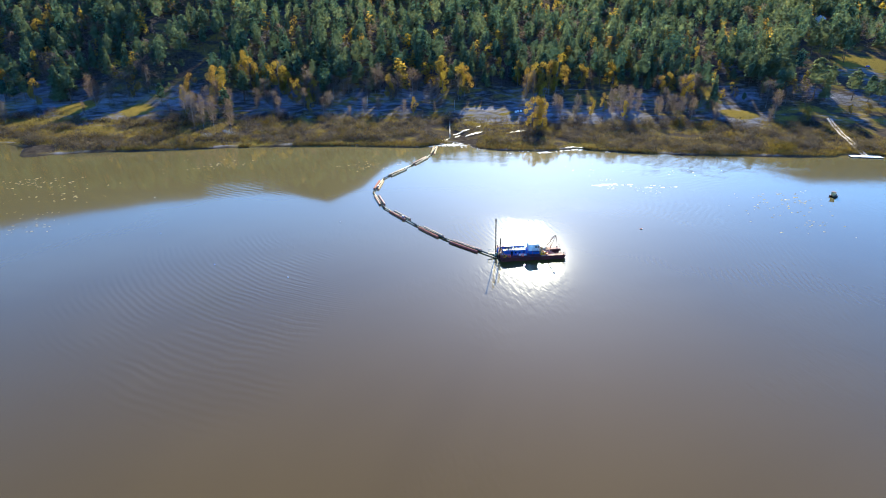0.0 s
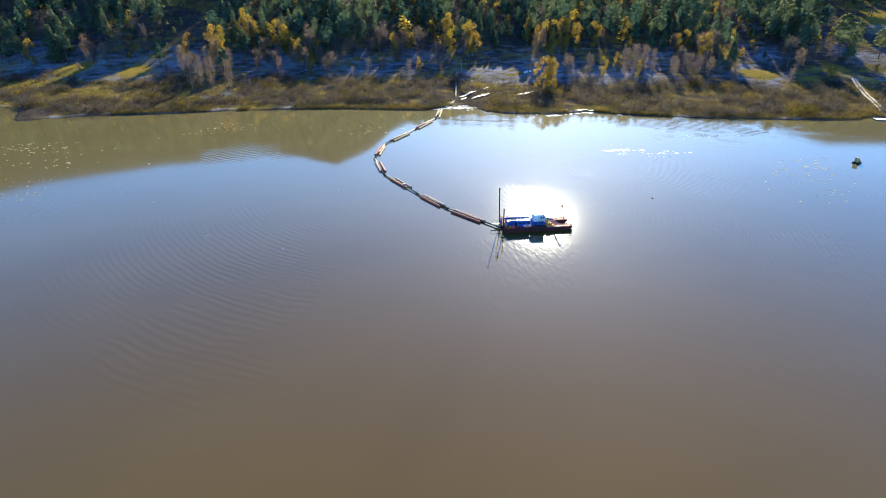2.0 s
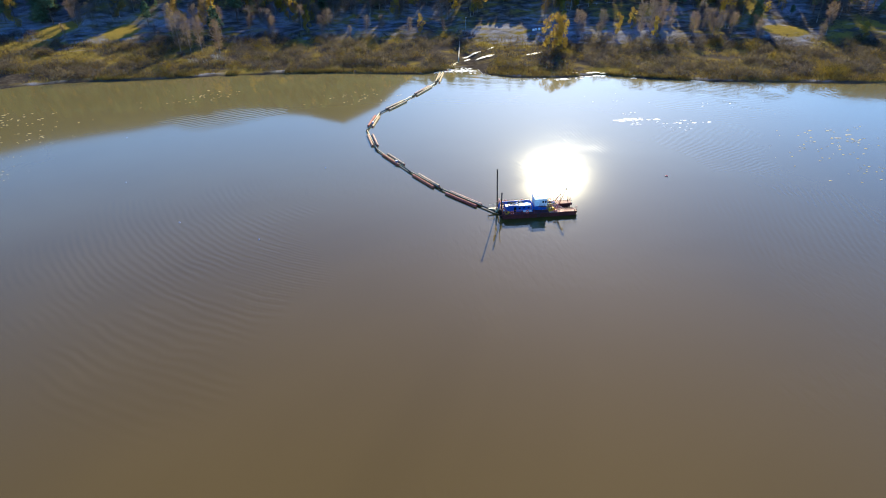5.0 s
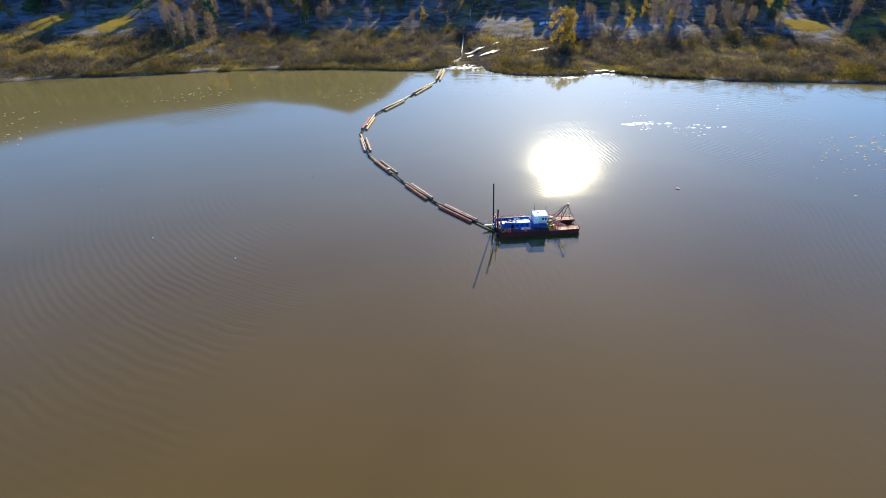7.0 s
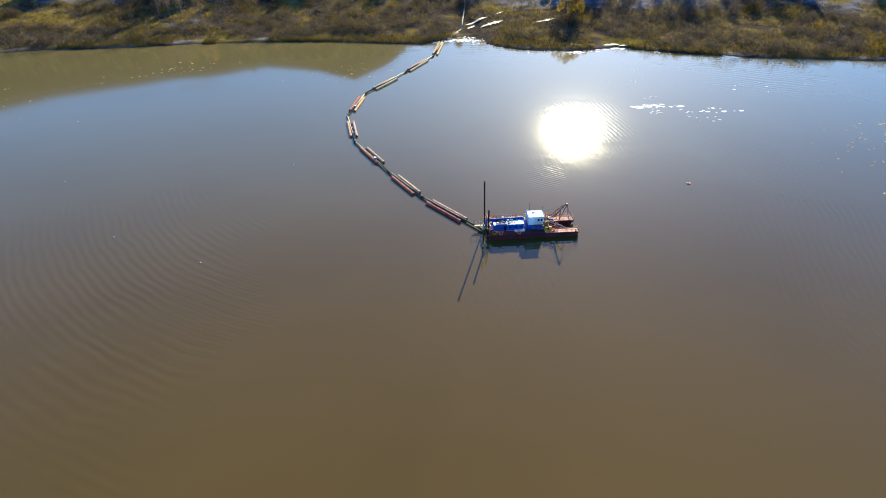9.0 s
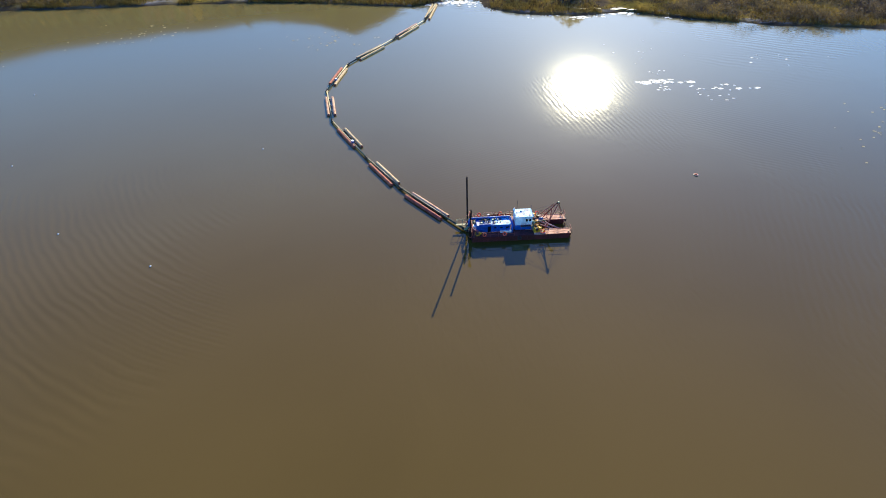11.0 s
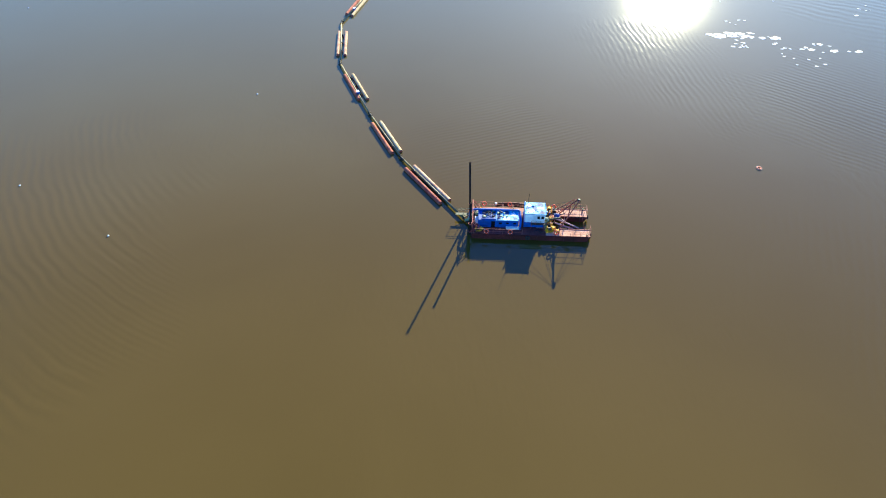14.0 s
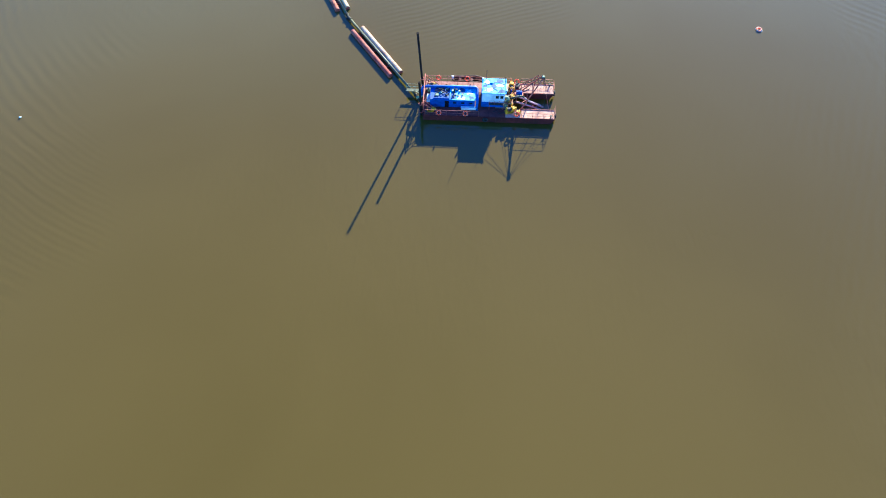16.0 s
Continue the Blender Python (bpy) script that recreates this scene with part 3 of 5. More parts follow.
# the far wood: one mass for the needles, one for each other kind of crown, one for the stems
crowns, shades, ways = [{"spruce": [], "pine": [], "yellow": [], "bare": []} for _ in range(3)]
stems_v, stems_f, stems_n = [], [], 0
for x, y, z, d in far:
    kind = kind_of(x, y, d)
    q, way = thin(SHAPES[kind][rng.integers(8)], 1.0 if d < 200 else (0.62 if d < 330 else (0.3 if d < 400 else 0.12)))
    if d >= 330:
        mid = q.mean(1, keepdims=True)
        q = mid + (q - mid) * (1.75 if d < 400 else 2.8)
    k, a = rng.uniform(0.7, 1.2) + 0.3 * rng.uniform() ** 3 + 0.22 * wobble(x, y, 0.03, 22), rng.uniform(0, math.tau)
    wide = k * rng.uniform(1.15, 1.65)
    if head_room(x, y) < 20 * k:
        k = head_room(x, y) / 20
        wide = k * 1.5
    c, s = math.cos(a), math.sin(a)
    spin = np.array([[c, s, 0], [-s, c, 0], [0, 0, 1]])
    q = q @ spin * (wide, wide, k) + (x, y, z)
    ways[kind].append(way @ spin)
    crowns[kind].append(q.reshape(-1, 3))
    shades[kind].append(np.full(len(q), rng.uniform(0, 0.999)))
    if d < 210:
        v, f = cone_trunk(15 * k, 0.17, 5)
        stems_v.append(v + (x, y, z)), stems_f.append(f + stems_n)
        stems_n += len(v)
for kinds, name, mat, label in ((("spruce", "pine"), "conifer_wood", CONIFER, "dense dark green spruce and pine wood on the hillside"),
                                (("yellow",), "autumn_birch_wood", YELLOW, "golden yellow birches scattered through the wood"),
                                (("bare",), "bare_wood", RUSSET, "leafless greyish brown birches among the conifers")):
    v = np.concatenate([c for k in kinds for c in crowns[k]])
    sh = np.concatenate([c for k in kinds for c in shades[k]])
    way = np.concatenate([c for k in kinds for c in ways[k]])
    tagged(new(name, from_arrays(name, v, np.arange(len(v)).reshape(-1, 4), mat, sh, out=way)), label, "forest", kind="stuff")
tagged(new("tree_trunks", from_arrays("tree_trunks", np.concatenate(stems_v), np.concatenate(stems_f), BARK)), "brown stems of the hillside wood", "tree trunks", kind="stuff")

# single trees along the wood's edge and in the scrub
TREE_SORTS = {
    "spruce": ("spruce_tree", spruce, 800, CONIFER, BARK, 18.0, "dark green spruce at the edge of the wood", "conifers at the wood's edge"),
    "pine": ("pine_tree", pine, 1000, CONIFER, BARK, 19.0, "green pine with a rounded crown at the wood's edge", "conifers at the wood's edge"),
    "yellow": ("birch_tree", broadleaf, 1200, YELLOW, BIRCH_BARK, 15.0, "slender birch in golden yellow autumn leaf", "yellow birches on the bank"),
    "bare": ("bare_tree", bare, 250, RUSSET, BIRCH_BARK, 14.0, "leafless pale-stemmed birch with brown twigs", "bare birches on the bank"),
}
TREE_MODELS = {}


def tree_model(kind, i):
    if (kind, i) not in TREE_MODELS:
        name, make, n, leaf, bark, h, _, _ = TREE_SORTS[kind]
        r = np.random.default_rng(100 + i * 7 + len(kind))
        args = (r, n, h) if kind != "yellow" else (r, n, h, 0.25, 0.20)
        v, f, way = make(*args)
        crown = from_arrays("crown", v, f, leaf, np.zeros(len(f)), out=way)
        limbs = [cone_trunk(h * 0.93, 0.2 if kind in ("spruce", "pine") else 0.13, 7, r.uniform(-0.5, 0.5))]
        k = 10
        z0 = h * r.uniform(0.3, 0.75, k)
        a = r.uniform(0, math.tau, k)
        st = np.stack([0 * a, 0 * a, z0], 1)
        limbs.append(slivers(st, st + np.stack([np.cos(a) * h * 0.1, np.sin(a) * h * 0.1, np.full(k, h * 0.08)], 1), np.full(k, 0.06), r))
        v, f = stack(limbs)
        TREE_MODELS[kind, i] = (crown, from_arrays("trunk", v, f, bark))
    return TREE_MODELS[kind, i]


def plant(kind, x, y, scale=1.0, wide=1.0, label=""):
    name, _, _, _, _, _, text, group = TREE_SORTS[kind]
    crown, trunk = tree_model(kind, int(rng.integers(5)))
    t = thing(name, label or text, "tree", group, at=(x, y, land(x, y)), turn=float(rng.uniform(0, 360)))
    t.scale = (scale * wide, scale * wide, scale)
    for n, me in (("trunk", trunk), ("crown", crown)):
        new(n, me).parent = t


for x, y, z, d in near:
    plant(kind_of(x, y, d), x, y, min(rng.uniform(0.7, 1.3), head_room(x, y) / 18), rng.uniform(1.1, 1.5))

# trees that stand alone in the scrub
# place and height of each
LONE_BARE = (
    (-222, 213, 13), (-195, 260, 17), (-160, 257, 18), (-120, 191, 19), (-115, 190, 18), (-110, 191, 17), (-100, 184, 17), (-62, 242, 21), (-50, 254, 13),
    (-12, 240, 17), (17, 235, 16), (13, 236, 14), (12, 213, 8), (76, 227, 19), (71, 224, 18), (78, 187, 15), (81, 188, 13), (110, 183, 17),
    (115, 183, 19), (120, 182, 18), (127, 185, 15), (204, 170, 17), (30, 232, 17), (-140, 222, 6), (-184, 219, 8), (-38, 207, 7), (155, 204, 9),
    (-131, 221, 16), (-125, 217, 14), (-118, 219, 17), (-113, 225, 18), (-106, 221, 15),
)
LONE_BIRCHES = (
    (-222, 251, 16), (-213, 278, 19), (-247, 272, 18), (-115, 232, 24), (-110, 226, 24), (-104, 268, 22), (-100, 266, 19), (-92, 257, 14), (-81, 252, 22),
    (-69, 240, 15), (83, 230, 21), (96, 239, 22), (58.5, 170, 16), (61.5, 168, 17), (65, 169, 16), (63, 171, 15), (99, 186, 11), (217, 161, 8),
    (260, 166, 7), (252, 169, 6), (32, 234, 17), (215, 280, 12), (160, 287, 12), (74, 233, 18), (79, 234, 20), (88, 231, 21), (93, 232, 20), (99, 233, 17),
    (-95, 259, 18), (-88, 260, 17),
)
LONE_PINES = (
    (249, 197, 26), (262, 201, 21), (272, 192, 20), (278, 186, 17), (281, 181, 16), (236, 207, 26), (234, 213, 25), (236, 226, 28), (229, 222, 22),
    (333, 303, 24), (323, 276, 26), (321, 261, 26), (337, 290, 25), (314, 268, 25), (325, 225, 9), (-247, 268, 14), (-235, 267, 15), (-108, 217, 16), (312, 284, 22),
    (316, 280, 24), (330, 273, 23), (231, 234, 20), (236, 230, 18),
    (-250, 276, 15), (-238, 260, 14), (-221, 277, 17),
)
LONE_SPRUCES = (
    (-216, 269, 18),
)
for kind, x, y, tall in [(k, *q) for k, spots in (("bare", LONE_BARE), ("yellow", LONE_BIRCHES), ("pine", LONE_PINES), ("spruce", LONE_SPRUCES)) for q in spots]:
    plant(kind, x, y, tall / TREE_SORTS[kind][5], float(rng.uniform(0.95, 1.25)) * (0.78 if kind == "bare" else 1.25 if kind == "pine" else 1.6 if tall < 9 else 1.0))


# ---- scrub, reeds ----
def scrub():
    """Rounded bushes of fine twigs, bare, olive or still in yellow leaf, crowding along the bank."""
    sorts = {"bare": ([], [], []), "olive": ([], [], [])}
    models = []
    for i in range(10):
        n = 265
        a, e = rng.uniform(0, math.tau, n), np.arcsin(rng.uniform(0.0, 1.0, n))
        lump = 1 + 0.14 * np.sin(a * 3 + i) * np.cos(e * 2 + i) + 0.08 * np.sin(a * 7 + 2 * i)
        ray = np.stack([np.cos(a) * np.cos(e), np.sin(a) * np.cos(e), np.sin(e)], 1)
        c = ray * (rng.uniform(0.15, 1.0, n) ** 0.4 * lump)[:, None]
        way = ray * 0.055 + rng.normal(0, 0.05, (n, 3)) + np.array([0, 0, 0.03])
        twigs = slivers(c - way, c + way, rng.uniform(0.012, 0.024, n), rng)[0]
        models.append((twigs, ray + (0, 0, 0.35) + rng.normal(0, 0.16, (n, 3))))
    for k in range(2250):
        x = rng.uniform(-258, 240)
        d = rng.beta(1.1, 1.3) * 68 + 2.5
        y = float(shore(x)) + d
        dens = wobble(x, y, 0.045, 12)
        if x < -95 and 32 + 20 * dens < d < 85 and dens < 0.10:
            continue
        if (x > 215 and dens < 0.0 and d > 30) or math.hypot(x + 186, y - 146) < 11:
            continue
        if dens < -0.34 or (d < 6 and dens < -0.12):
            continue
        gully = abs(x - 17 - (y - 150) * 0.25) < 12 and d < 40
        if gully or (178 < x < 214 and d < 7) or (20 < x < 48 and d < 13) or (205 < x < 245 and abs((x - 198) * 1.75 + 100 - y) < 6) or (24 < x < 62 and 38 < d < 70):
            continue
        h = 1.7 + 1.2 * rng.uniform() + 1.6 * rng.uniform() ** 3 + 1.8 * max(0, wobble(x, y, 0.075, 23))
        a = rng.uniform(0, math.tau)
        c, s = math.cos(a), math.sin(a)
        w = h * rng.uniform(0.8, 1.35) * (1.5 if rng.uniform() < 0.12 else 1.0)
        spin = np.array([[c, s, 0], [-s, c, 0], [0, 0, 1]])
        v, way = models[rng.integers(10)]
        leafy = rng.uniform() < 0.10 + 0.45 * max(0, wobble(x, y, 0.04, 13))
        vs, ss, ws = sorts["olive" if leafy else "bare"]
        vs.append(v @ spin * (w, w, h) + (x, y, land(x, y) - 0.1))
        ss.append(np.full(len(way), rng.uniform(0, 0.999)))
        ws.append(way @ spin)
    for name, key, mat, label in (("scrub", "bare", SCRUB, "dense leafless grey-brown willow scrub along the river bank"),
                                  ("leafy_scrub", "olive", OLIVE, "olive and yellow bushes among the bare willow scrub")):
        v, s, w = [np.concatenate(q) for q in sorts[key]]
        tagged(new(name, from_arrays(name, v, np.arange(len(v)).reshape(-1, 4), mat, s, out=w)), label, "bushes", kind="stuff")


def reeds():
    vs = []
    for k in range(24000):
        x = rng.uniform(-250, 235)
        w = wobble(x, 0, 0.06, 14)
        inland = rng.uniform() < 0.6
        d = abs(rng.normal(0, 2.2)) + 0.5 if not inland else rng.uniform(3, 70)
        tufted = 20 < x < 60 or -130 < x < -103 or -36 < x < -6 or 110 < x < 205
        if not inland and w < -0.05 and not tufted:
            continue
        if tufted and not inland:
            d *= 3 if x > 0 else 1.8
        y = float(shore(x)) + d
        if inland and not (x < -95 or x > 190 or (24 < x < 62)) and wobble(x, y, 0.07, 17) < 0.08:
            continue
        if abs(x - 17 - (y - 150) * 0.25) < 8 and d < 30 or math.hypot(x + 184, y - 148) < 12:
            continue
        n = 5
        st = np.array([x, y, land(x, y) - 0.05]) + rng.normal(0, 0.35, (n, 3)) * (1, 1, 0)
        en = st + rng.normal(0, 0.25, (n, 3)) * (1, 1, 0) + np.array([0, 0, 1]) * rng.uniform(0.4, 1.2, (n, 1))
        vs.append(slivers(st, en, np.full(n, 0.09), rng)[0])
    v = np.concatenate(vs)
    sh = np.repeat(rng.uniform(0, 0.999, len(v) // 20), 5)
    tagged(new("dry_reeds", from_arrays("dry_reeds", v, np.arange(len(v)).reshape(-1, 4), STRAW, sh, out=np.tile((0.0, -0.5, 1.0), (len(sh), 1)) + rng.normal(0, 0.3, (len(sh), 3)))), "yellowed reeds and dry grass tufts at the water's edge", "reeds", kind="stuff")


scrub()
reeds()

# thin bare birches between the scrub and the wood
planted = 0
while planted < 46:
    x, d = rng.uniform(-118, 198), rng.uniform(64, 104)
    y = float(shore(x)) + d
    if 4 < x < 66 or abs(x - 204) < 6 or head_room(x, y) < 12 or wobble(x, y, 0.035, 27) < -0.12:
        continue
    plant("bare" if rng.uniform() < 0.86 else "yellow", x, y, rng.uniform(0.55, 0.95), rng.uniform(1.0, 1.3))
    planted += 1

# ---- paints of the dredger and the pipeline ----
HULL_RED = material("maroon_hull_paint", (0.085, 0.016, 0.016), 0.6, second=(0.052, 0.014, 0.012), grain=3, patch=0.7, vary=0.3, spec=0.2)
DECK_MID = material("scuffed_maroon_deck", (0.34, 0.15, 0.11), 0.75, second=(0.24, 0.09, 0.07), grain=2.5, patch=0.8, spec=0.3)
DECK_RUST = material("rusty_pink_deck_paint", (0.54, 0.29, 0.20), 0.8, second=(0.40, 0.19, 0.13), grain=2.5, patch=0.8)
# darker copy of the deck colour, the wheelhouse's shade painted in
DECK_DARK = material("shade_toned_maroon_deck", (0.14, 0.038, 0.032), 0.75, second=(0.095, 0.028, 0.024), grain=2.5, patch=0.6, spec=0.25)
FRAME_RED = material("red_oxide_steel", (0.42, 0.085, 0.05), 0.55, second=(0.26, 0.06, 0.04), grain=4, patch=1.2)
BLUE = material("blue_paint", (0.010, 0.088, 0.42), 0.5, second=(0.012, 0.055, 0.26), grain=3, patch=0.9, vary=0.25)
SKY_BLUE = material("light_blue_roof_paint", (0.055, 0.30, 0.60), 0.6, second=(0.20, 0.52, 0.70), grain=3, patch=1.9, vary=0.35)
WHITE = material("white_paint", (0.78, 0.80, 0.82), 0.5, second=(0.6, 0.63, 0.66), grain=2, patch=0.8, vary=0.1)
YELLOW_PAINT = material("yellow_machine_paint", (0.82, 0.43, 0.008), 0.6, second=(0.42, 0.22, 0.012), grain=5, patch=2.2)
ORANGE = material("orange_lifebuoy", (0.90, 0.085, 0.012), 0.6, second=(0.8, 0.09, 0.02), vary=0.1, bump=0.1)
OCHRE_PIPE = material("ochre_pipe_paint", (0.24, 0.19, 0.085), 0.6, second=(0.13, 0.11, 0.06), grain=3, patch=0.6)
GREEN_PIPE = material("dark_green_pipe_paint", (0.085, 0.085, 0.042), 0.55, second=(0.040, 0.042, 0.026), grain=3, patch=0.6)
PALE_GREEN = material("pale_green_paint", (0.26, 0.32, 0.19), 0.55, second=(0.16, 0.20, 0.11), grain=3, patch=1.0)
BLUE_DARK = material("dull_blue_paint", (0.020, 0.10, 0.30), 0.6, second=(0.012, 0.045, 0.14), grain=5, patch=1.6)
PINK_STEEL = material("faded_pink_steel_paint", (0.58, 0.38, 0.33), 0.65, second=(0.42, 0.20, 0.16), grain=4, patch=1.2)
DARK_STEEL = material("dark_steel", (0.045, 0.040, 0.040), 0.5, metal=0.5, grain=5, patch=1.0)
SPUD_STEEL = material("dark_painted_spud", (0.030, 0.022, 0.018), 0.9, grain=5, patch=1.0, spec=0.05)
GLASS_DARK = material("dark_window_glass", (0.012, 0.015, 0.022), 0.08, vary=0.05, bump=0.0)
RUBBER = material("black_rubber", (0.02, 0.02, 0.02), 0.8, grain=4)
FLOAT_RED = material("red_float_paint", (0.24, 0.042, 0.034), 0.75, second=(0.30, 0.10, 0.07), grain=2.5, patch=0.5, per_object=0.15, spec=0.25)
FLOAT_PALE = material("whitish_pink_float_paint", (0.56, 0.36, 0.23), 0.8, second=(0.42, 0.22, 0.14), grain=2.5, patch=0.8, per_object=0.1, spec=0.12)
FLOAT_PINK = material("salmon_float_paint", (0.42, 0.15, 0.09), 0.8, second=(0.31, 0.095, 0.06), grain=2.5, patch=0.8, per_object=0.2, spec=0.15)
FLOAT_CREAM = material("cream_float_paint", (0.60, 0.43, 0.24), 0.8, second=(0.46, 0.33, 0.17), grain=2.5, patch=0.8, per_object=0.15, spec=0.12)
CONCRETE = material("pale_boards", (0.52, 0.43, 0.28), 0.8, second=(0.38, 0.30, 0.19), grain=3, patch=0.5)
FOAM = material("white_foam", (0.78, 0.77, 0.72), 0.85, second=(0.62, 0.60, 0.52), grain=5, patch=1.0, vary=0.15)
LEAF_MAT = material("floating_yellow_leaves", (0.42, 0.33, 0.14), 0.8, second=(0.26, 0.2, 0.08), grain=5, patch=1.0)


# ---- floating pipeline ----
def pipeline_float(a, b, paints, shift):
    """Two tank floats side by side with saddles to carry the delivery pipe; paints: of the two tanks."""
    a, b = Vector((*a, 0)), Vector((*b, 0))
    length, turn = (b - a).length, math.degrees(math.atan2(b.y - a.y, b.x - a.x))
    names = {"red": "faded red", "rose": "salmon pink", "pale": "whitish pink", "cream": "cream"}
    text = names[paints[0]] if paints[0] == paints[1] else f"{names[paints[0]]} and {names[paints[1]]}"
    t = thing("pipeline_float", f"pair of {text} tank floats under a pipe", "pipeline float", "floating pipeline sections", at=((a.x + b.x) / 2, (a.y + b.y) / 2, 0), turn=turn)
    h = length / 2
    for side, off, paint in ((1, shift[0], paints[0]), (-1, shift[1], paints[1])):
        y = side * 0.78
        bm = tube([(-h - 0.10 + off, y, 0.2), (-h + off, y, 0.2), (h + off, y, 0.2), (h + 0.10 + off, y, 0.2)], 0.37, 18)
        for x in (-h * 0.62, -h * 0.2, h * 0.2, h * 0.62):
            bm = joined(bm, tube([(x + off - 0.05, y, 0.2), (x + off + 0.05, y, 0.2)], 0.385, 18))
        tank = part("tank_float", bm, TANK_PAINTS[paint], t, smooth=True)
        for x in (-h - 0.11, h + 0.11):
            part("end_cap", tube([(x + off - 0.02, y, 0.2), (x + off + 0.02, y, 0.2)], 0.30, 16), FRAME_RED, tank)
        for x in (-h * 0.8, h * 0.8):
            part("lifting_eye", ring(0.07, 0.018, 10, 5, pose(x + off, y, 0.62, 90, 0, 0)), DARK_STEEL, tank)
    for x in (-h * 0.7, 0.0, h * 0.7):
        bm = box(x - 0.06, x + 0.06, -0.62, 0.62, 0.04, 0.12, 0.015)
        bm = box(x - 0.05, x + 0.05, -0.24, 0.24, 0.12, 0.20, 0.01, bm)
        saddle = part("saddle", bm, FRAME_RED, t)
        part("pipe_clamp", tube([(x - 0.04, 0, PIPE_Z), (x + 0.04, 0, PIPE_Z)], 0.215, 14), DARK_STEEL, saddle)
    return t


TANK_PAINTS = {"red": FLOAT_RED, "rose": FLOAT_PINK, "pale": FLOAT_PALE, "cream": FLOAT_CREAM}
PIPE_Z = 0.36
JOINTS = [(-0.9, 3.5), (-12.4, 18.4), (-19.6, 31.2), (-28.3, 49.3), (-31.0, 67.3), (-26.3, 85.2), (-12.9, 105.0), (-2.3, 122.0), (3.0, 141.0), (12.3, 157.5)]
FLOATS = [((-4.6, 8.0), (-10.9, 16.2), ("red", "pale"), (-0.15, -0.4)), ((-13.6, 20.3), (-18.1, 28.7), ("rose", "cream"), (0.0, -0.2)), ((-21.7, 36.5), (-25.8, 45.0), ("rose", "cream"), (0.2, -0.3)), ((-28.7, 53.0), (-30.0, 62.9), ("pale", "pale"), (0.1, -0.1)),
          ((-29.8, 71.5), (-27.3, 82.0), ("rose", "cream"), (0.2, -0.2)), ((-23.3, 89.4), (-16.6, 98.8), ("cream", "cream"), (0.2, -0.2)), ((-11.7, 106.8), (-5.0, 117.6), ("pale", "cream"), (0.6, -0.6)), ((-1.3, 124.2), (2.2, 139.2), ("cream", "cream"), (0.3, -0.3)), ((4.4, 143.6), (9.6, 152.9), ("cream", "cream"), (0.1, -0.1))]
for a, b, paints, shift in FLOATS:
    pipeline_float(a, b, paints, shift)
for i, (a, b) in enumerate(zip(JOINTS, JOINTS[1:])):
    a, b = Vector((*a, PIPE_Z)), Vector((*b, PIPE_Z))
    d = (b - a).normalized()
    ochre = i in (2, 3, 4)
    t = thing("dredge_pipe", f"{'ochre' if ochre else 'dark green'} steel dredge pipe with flanged ends on floats", "pipe", "floating pipeline pipes", at=a)
    part("pipe_barrel", tube([d * 0.5, (b - a) - d * 0.5], 0.185, 14), OCHRE_PIPE if ochre else GREEN_PIPE, t, smooth=True)
    for p in (d * 0.55, (b - a) - d * 0.55):
        part("flange", tube([p - d * 0.05, p + d * 0.05], 0.30, 14), DARK_STEEL, t)
    # rubber ball joint between two pipes
    j = thing("hose_joint", "black rubber hose joint between two dredge pipes", "hose", "pipeline hose joints", at=a)
    back = d if i == 0 else (a - Vector((*JOINTS[i - 1], PIPE_Z))).normalized()
    part("hose", tube([-back * 0.55, -back * 0.2 - Vector((0, 0, 0.03)), d * 0.2 - Vector((0, 0, 0.03)), d * 0.5], 0.21, 12), RUBBER, j, smooth=True)
    if 0 < i < 9:
        part("stirrup", box(-0.4, 0.4, -0.06, 0.06, -0.62, -0.18, 0.01), DARK_STEEL, j)
# small air-valve boxes clamped to the pipe
for x, y, turn in ((-22.9, 38.0, 115), (-28.9, 73.5, 70)):
    t = thing("valve_box", "small blue valve box with a white lid on the pipeline", "valve box", "valve boxes on the pipeline", at=(x, y, 0.33), turn=turn)
    part("body", box(-0.34, 0.34, -0.26, 0.26, 0.18, 0.62, 0.03), BLUE, t)
    part("lid", box(-0.37, 0.37, -0.29, 0.29, 0.62, 0.68, 0.015), WHITE, t)
    part("foot", box(-0.1, 0.1, -0.2, 0.2, 0.05, 0.18, 0.01), DARK_STEEL, t)
# pipe up the bank
shore_pipe = thing("shore_pipe", "pale steel discharge pipe lying up the river bank", "pipe")
zs = [(12.3, 157.5, 0.5), (13.6, 166, land(13.6, 166) + 0.5), (15.6, 178, land(15.6, 178) + 0.5), (17.6, 190, land(17.6, 190) + 0.5), (18.2, 196, land(18.2, 196) + 0.4)]
part("pipe_barrel", tube(zs, 0.26, 12), CONCRETE, shore_pipe, smooth=True)
for p, q in zip(zs, zs[1:]):
    m = (Vector(p) + Vector(q)) / 2
    part("pipe_support", box(m.x - 0.5, m.x + 0.5, m.y - 0.12, m.y + 0.12, land(m.x, m.y) - 0.2, m.z - 0.2, 0.02), DARK_STEEL, shore_pipe)


# ---- the dredger ----
dredger = thing("dredger", "small cutter suction dredger, maroon hull, blue engine house and white wheelhouse", "dredger")
DECK = 1.03


def hull_box(x0, x1, y0, y1, rake=0.7):
    """A pontoon with a raked, bevelled bow."""
    bm = box(x0, x1, y0, y1, -0.55, 1.0, 0.0)
    for v in bm.verts:
        if v.co.x > x1 - 0.01 and v.co.z < 0:
            v.co.x -= rake
    bmesh.ops.bevel(bm, geom=list(bm.edges), offset=0.05, segments=2, affect="EDGES")
    return bm


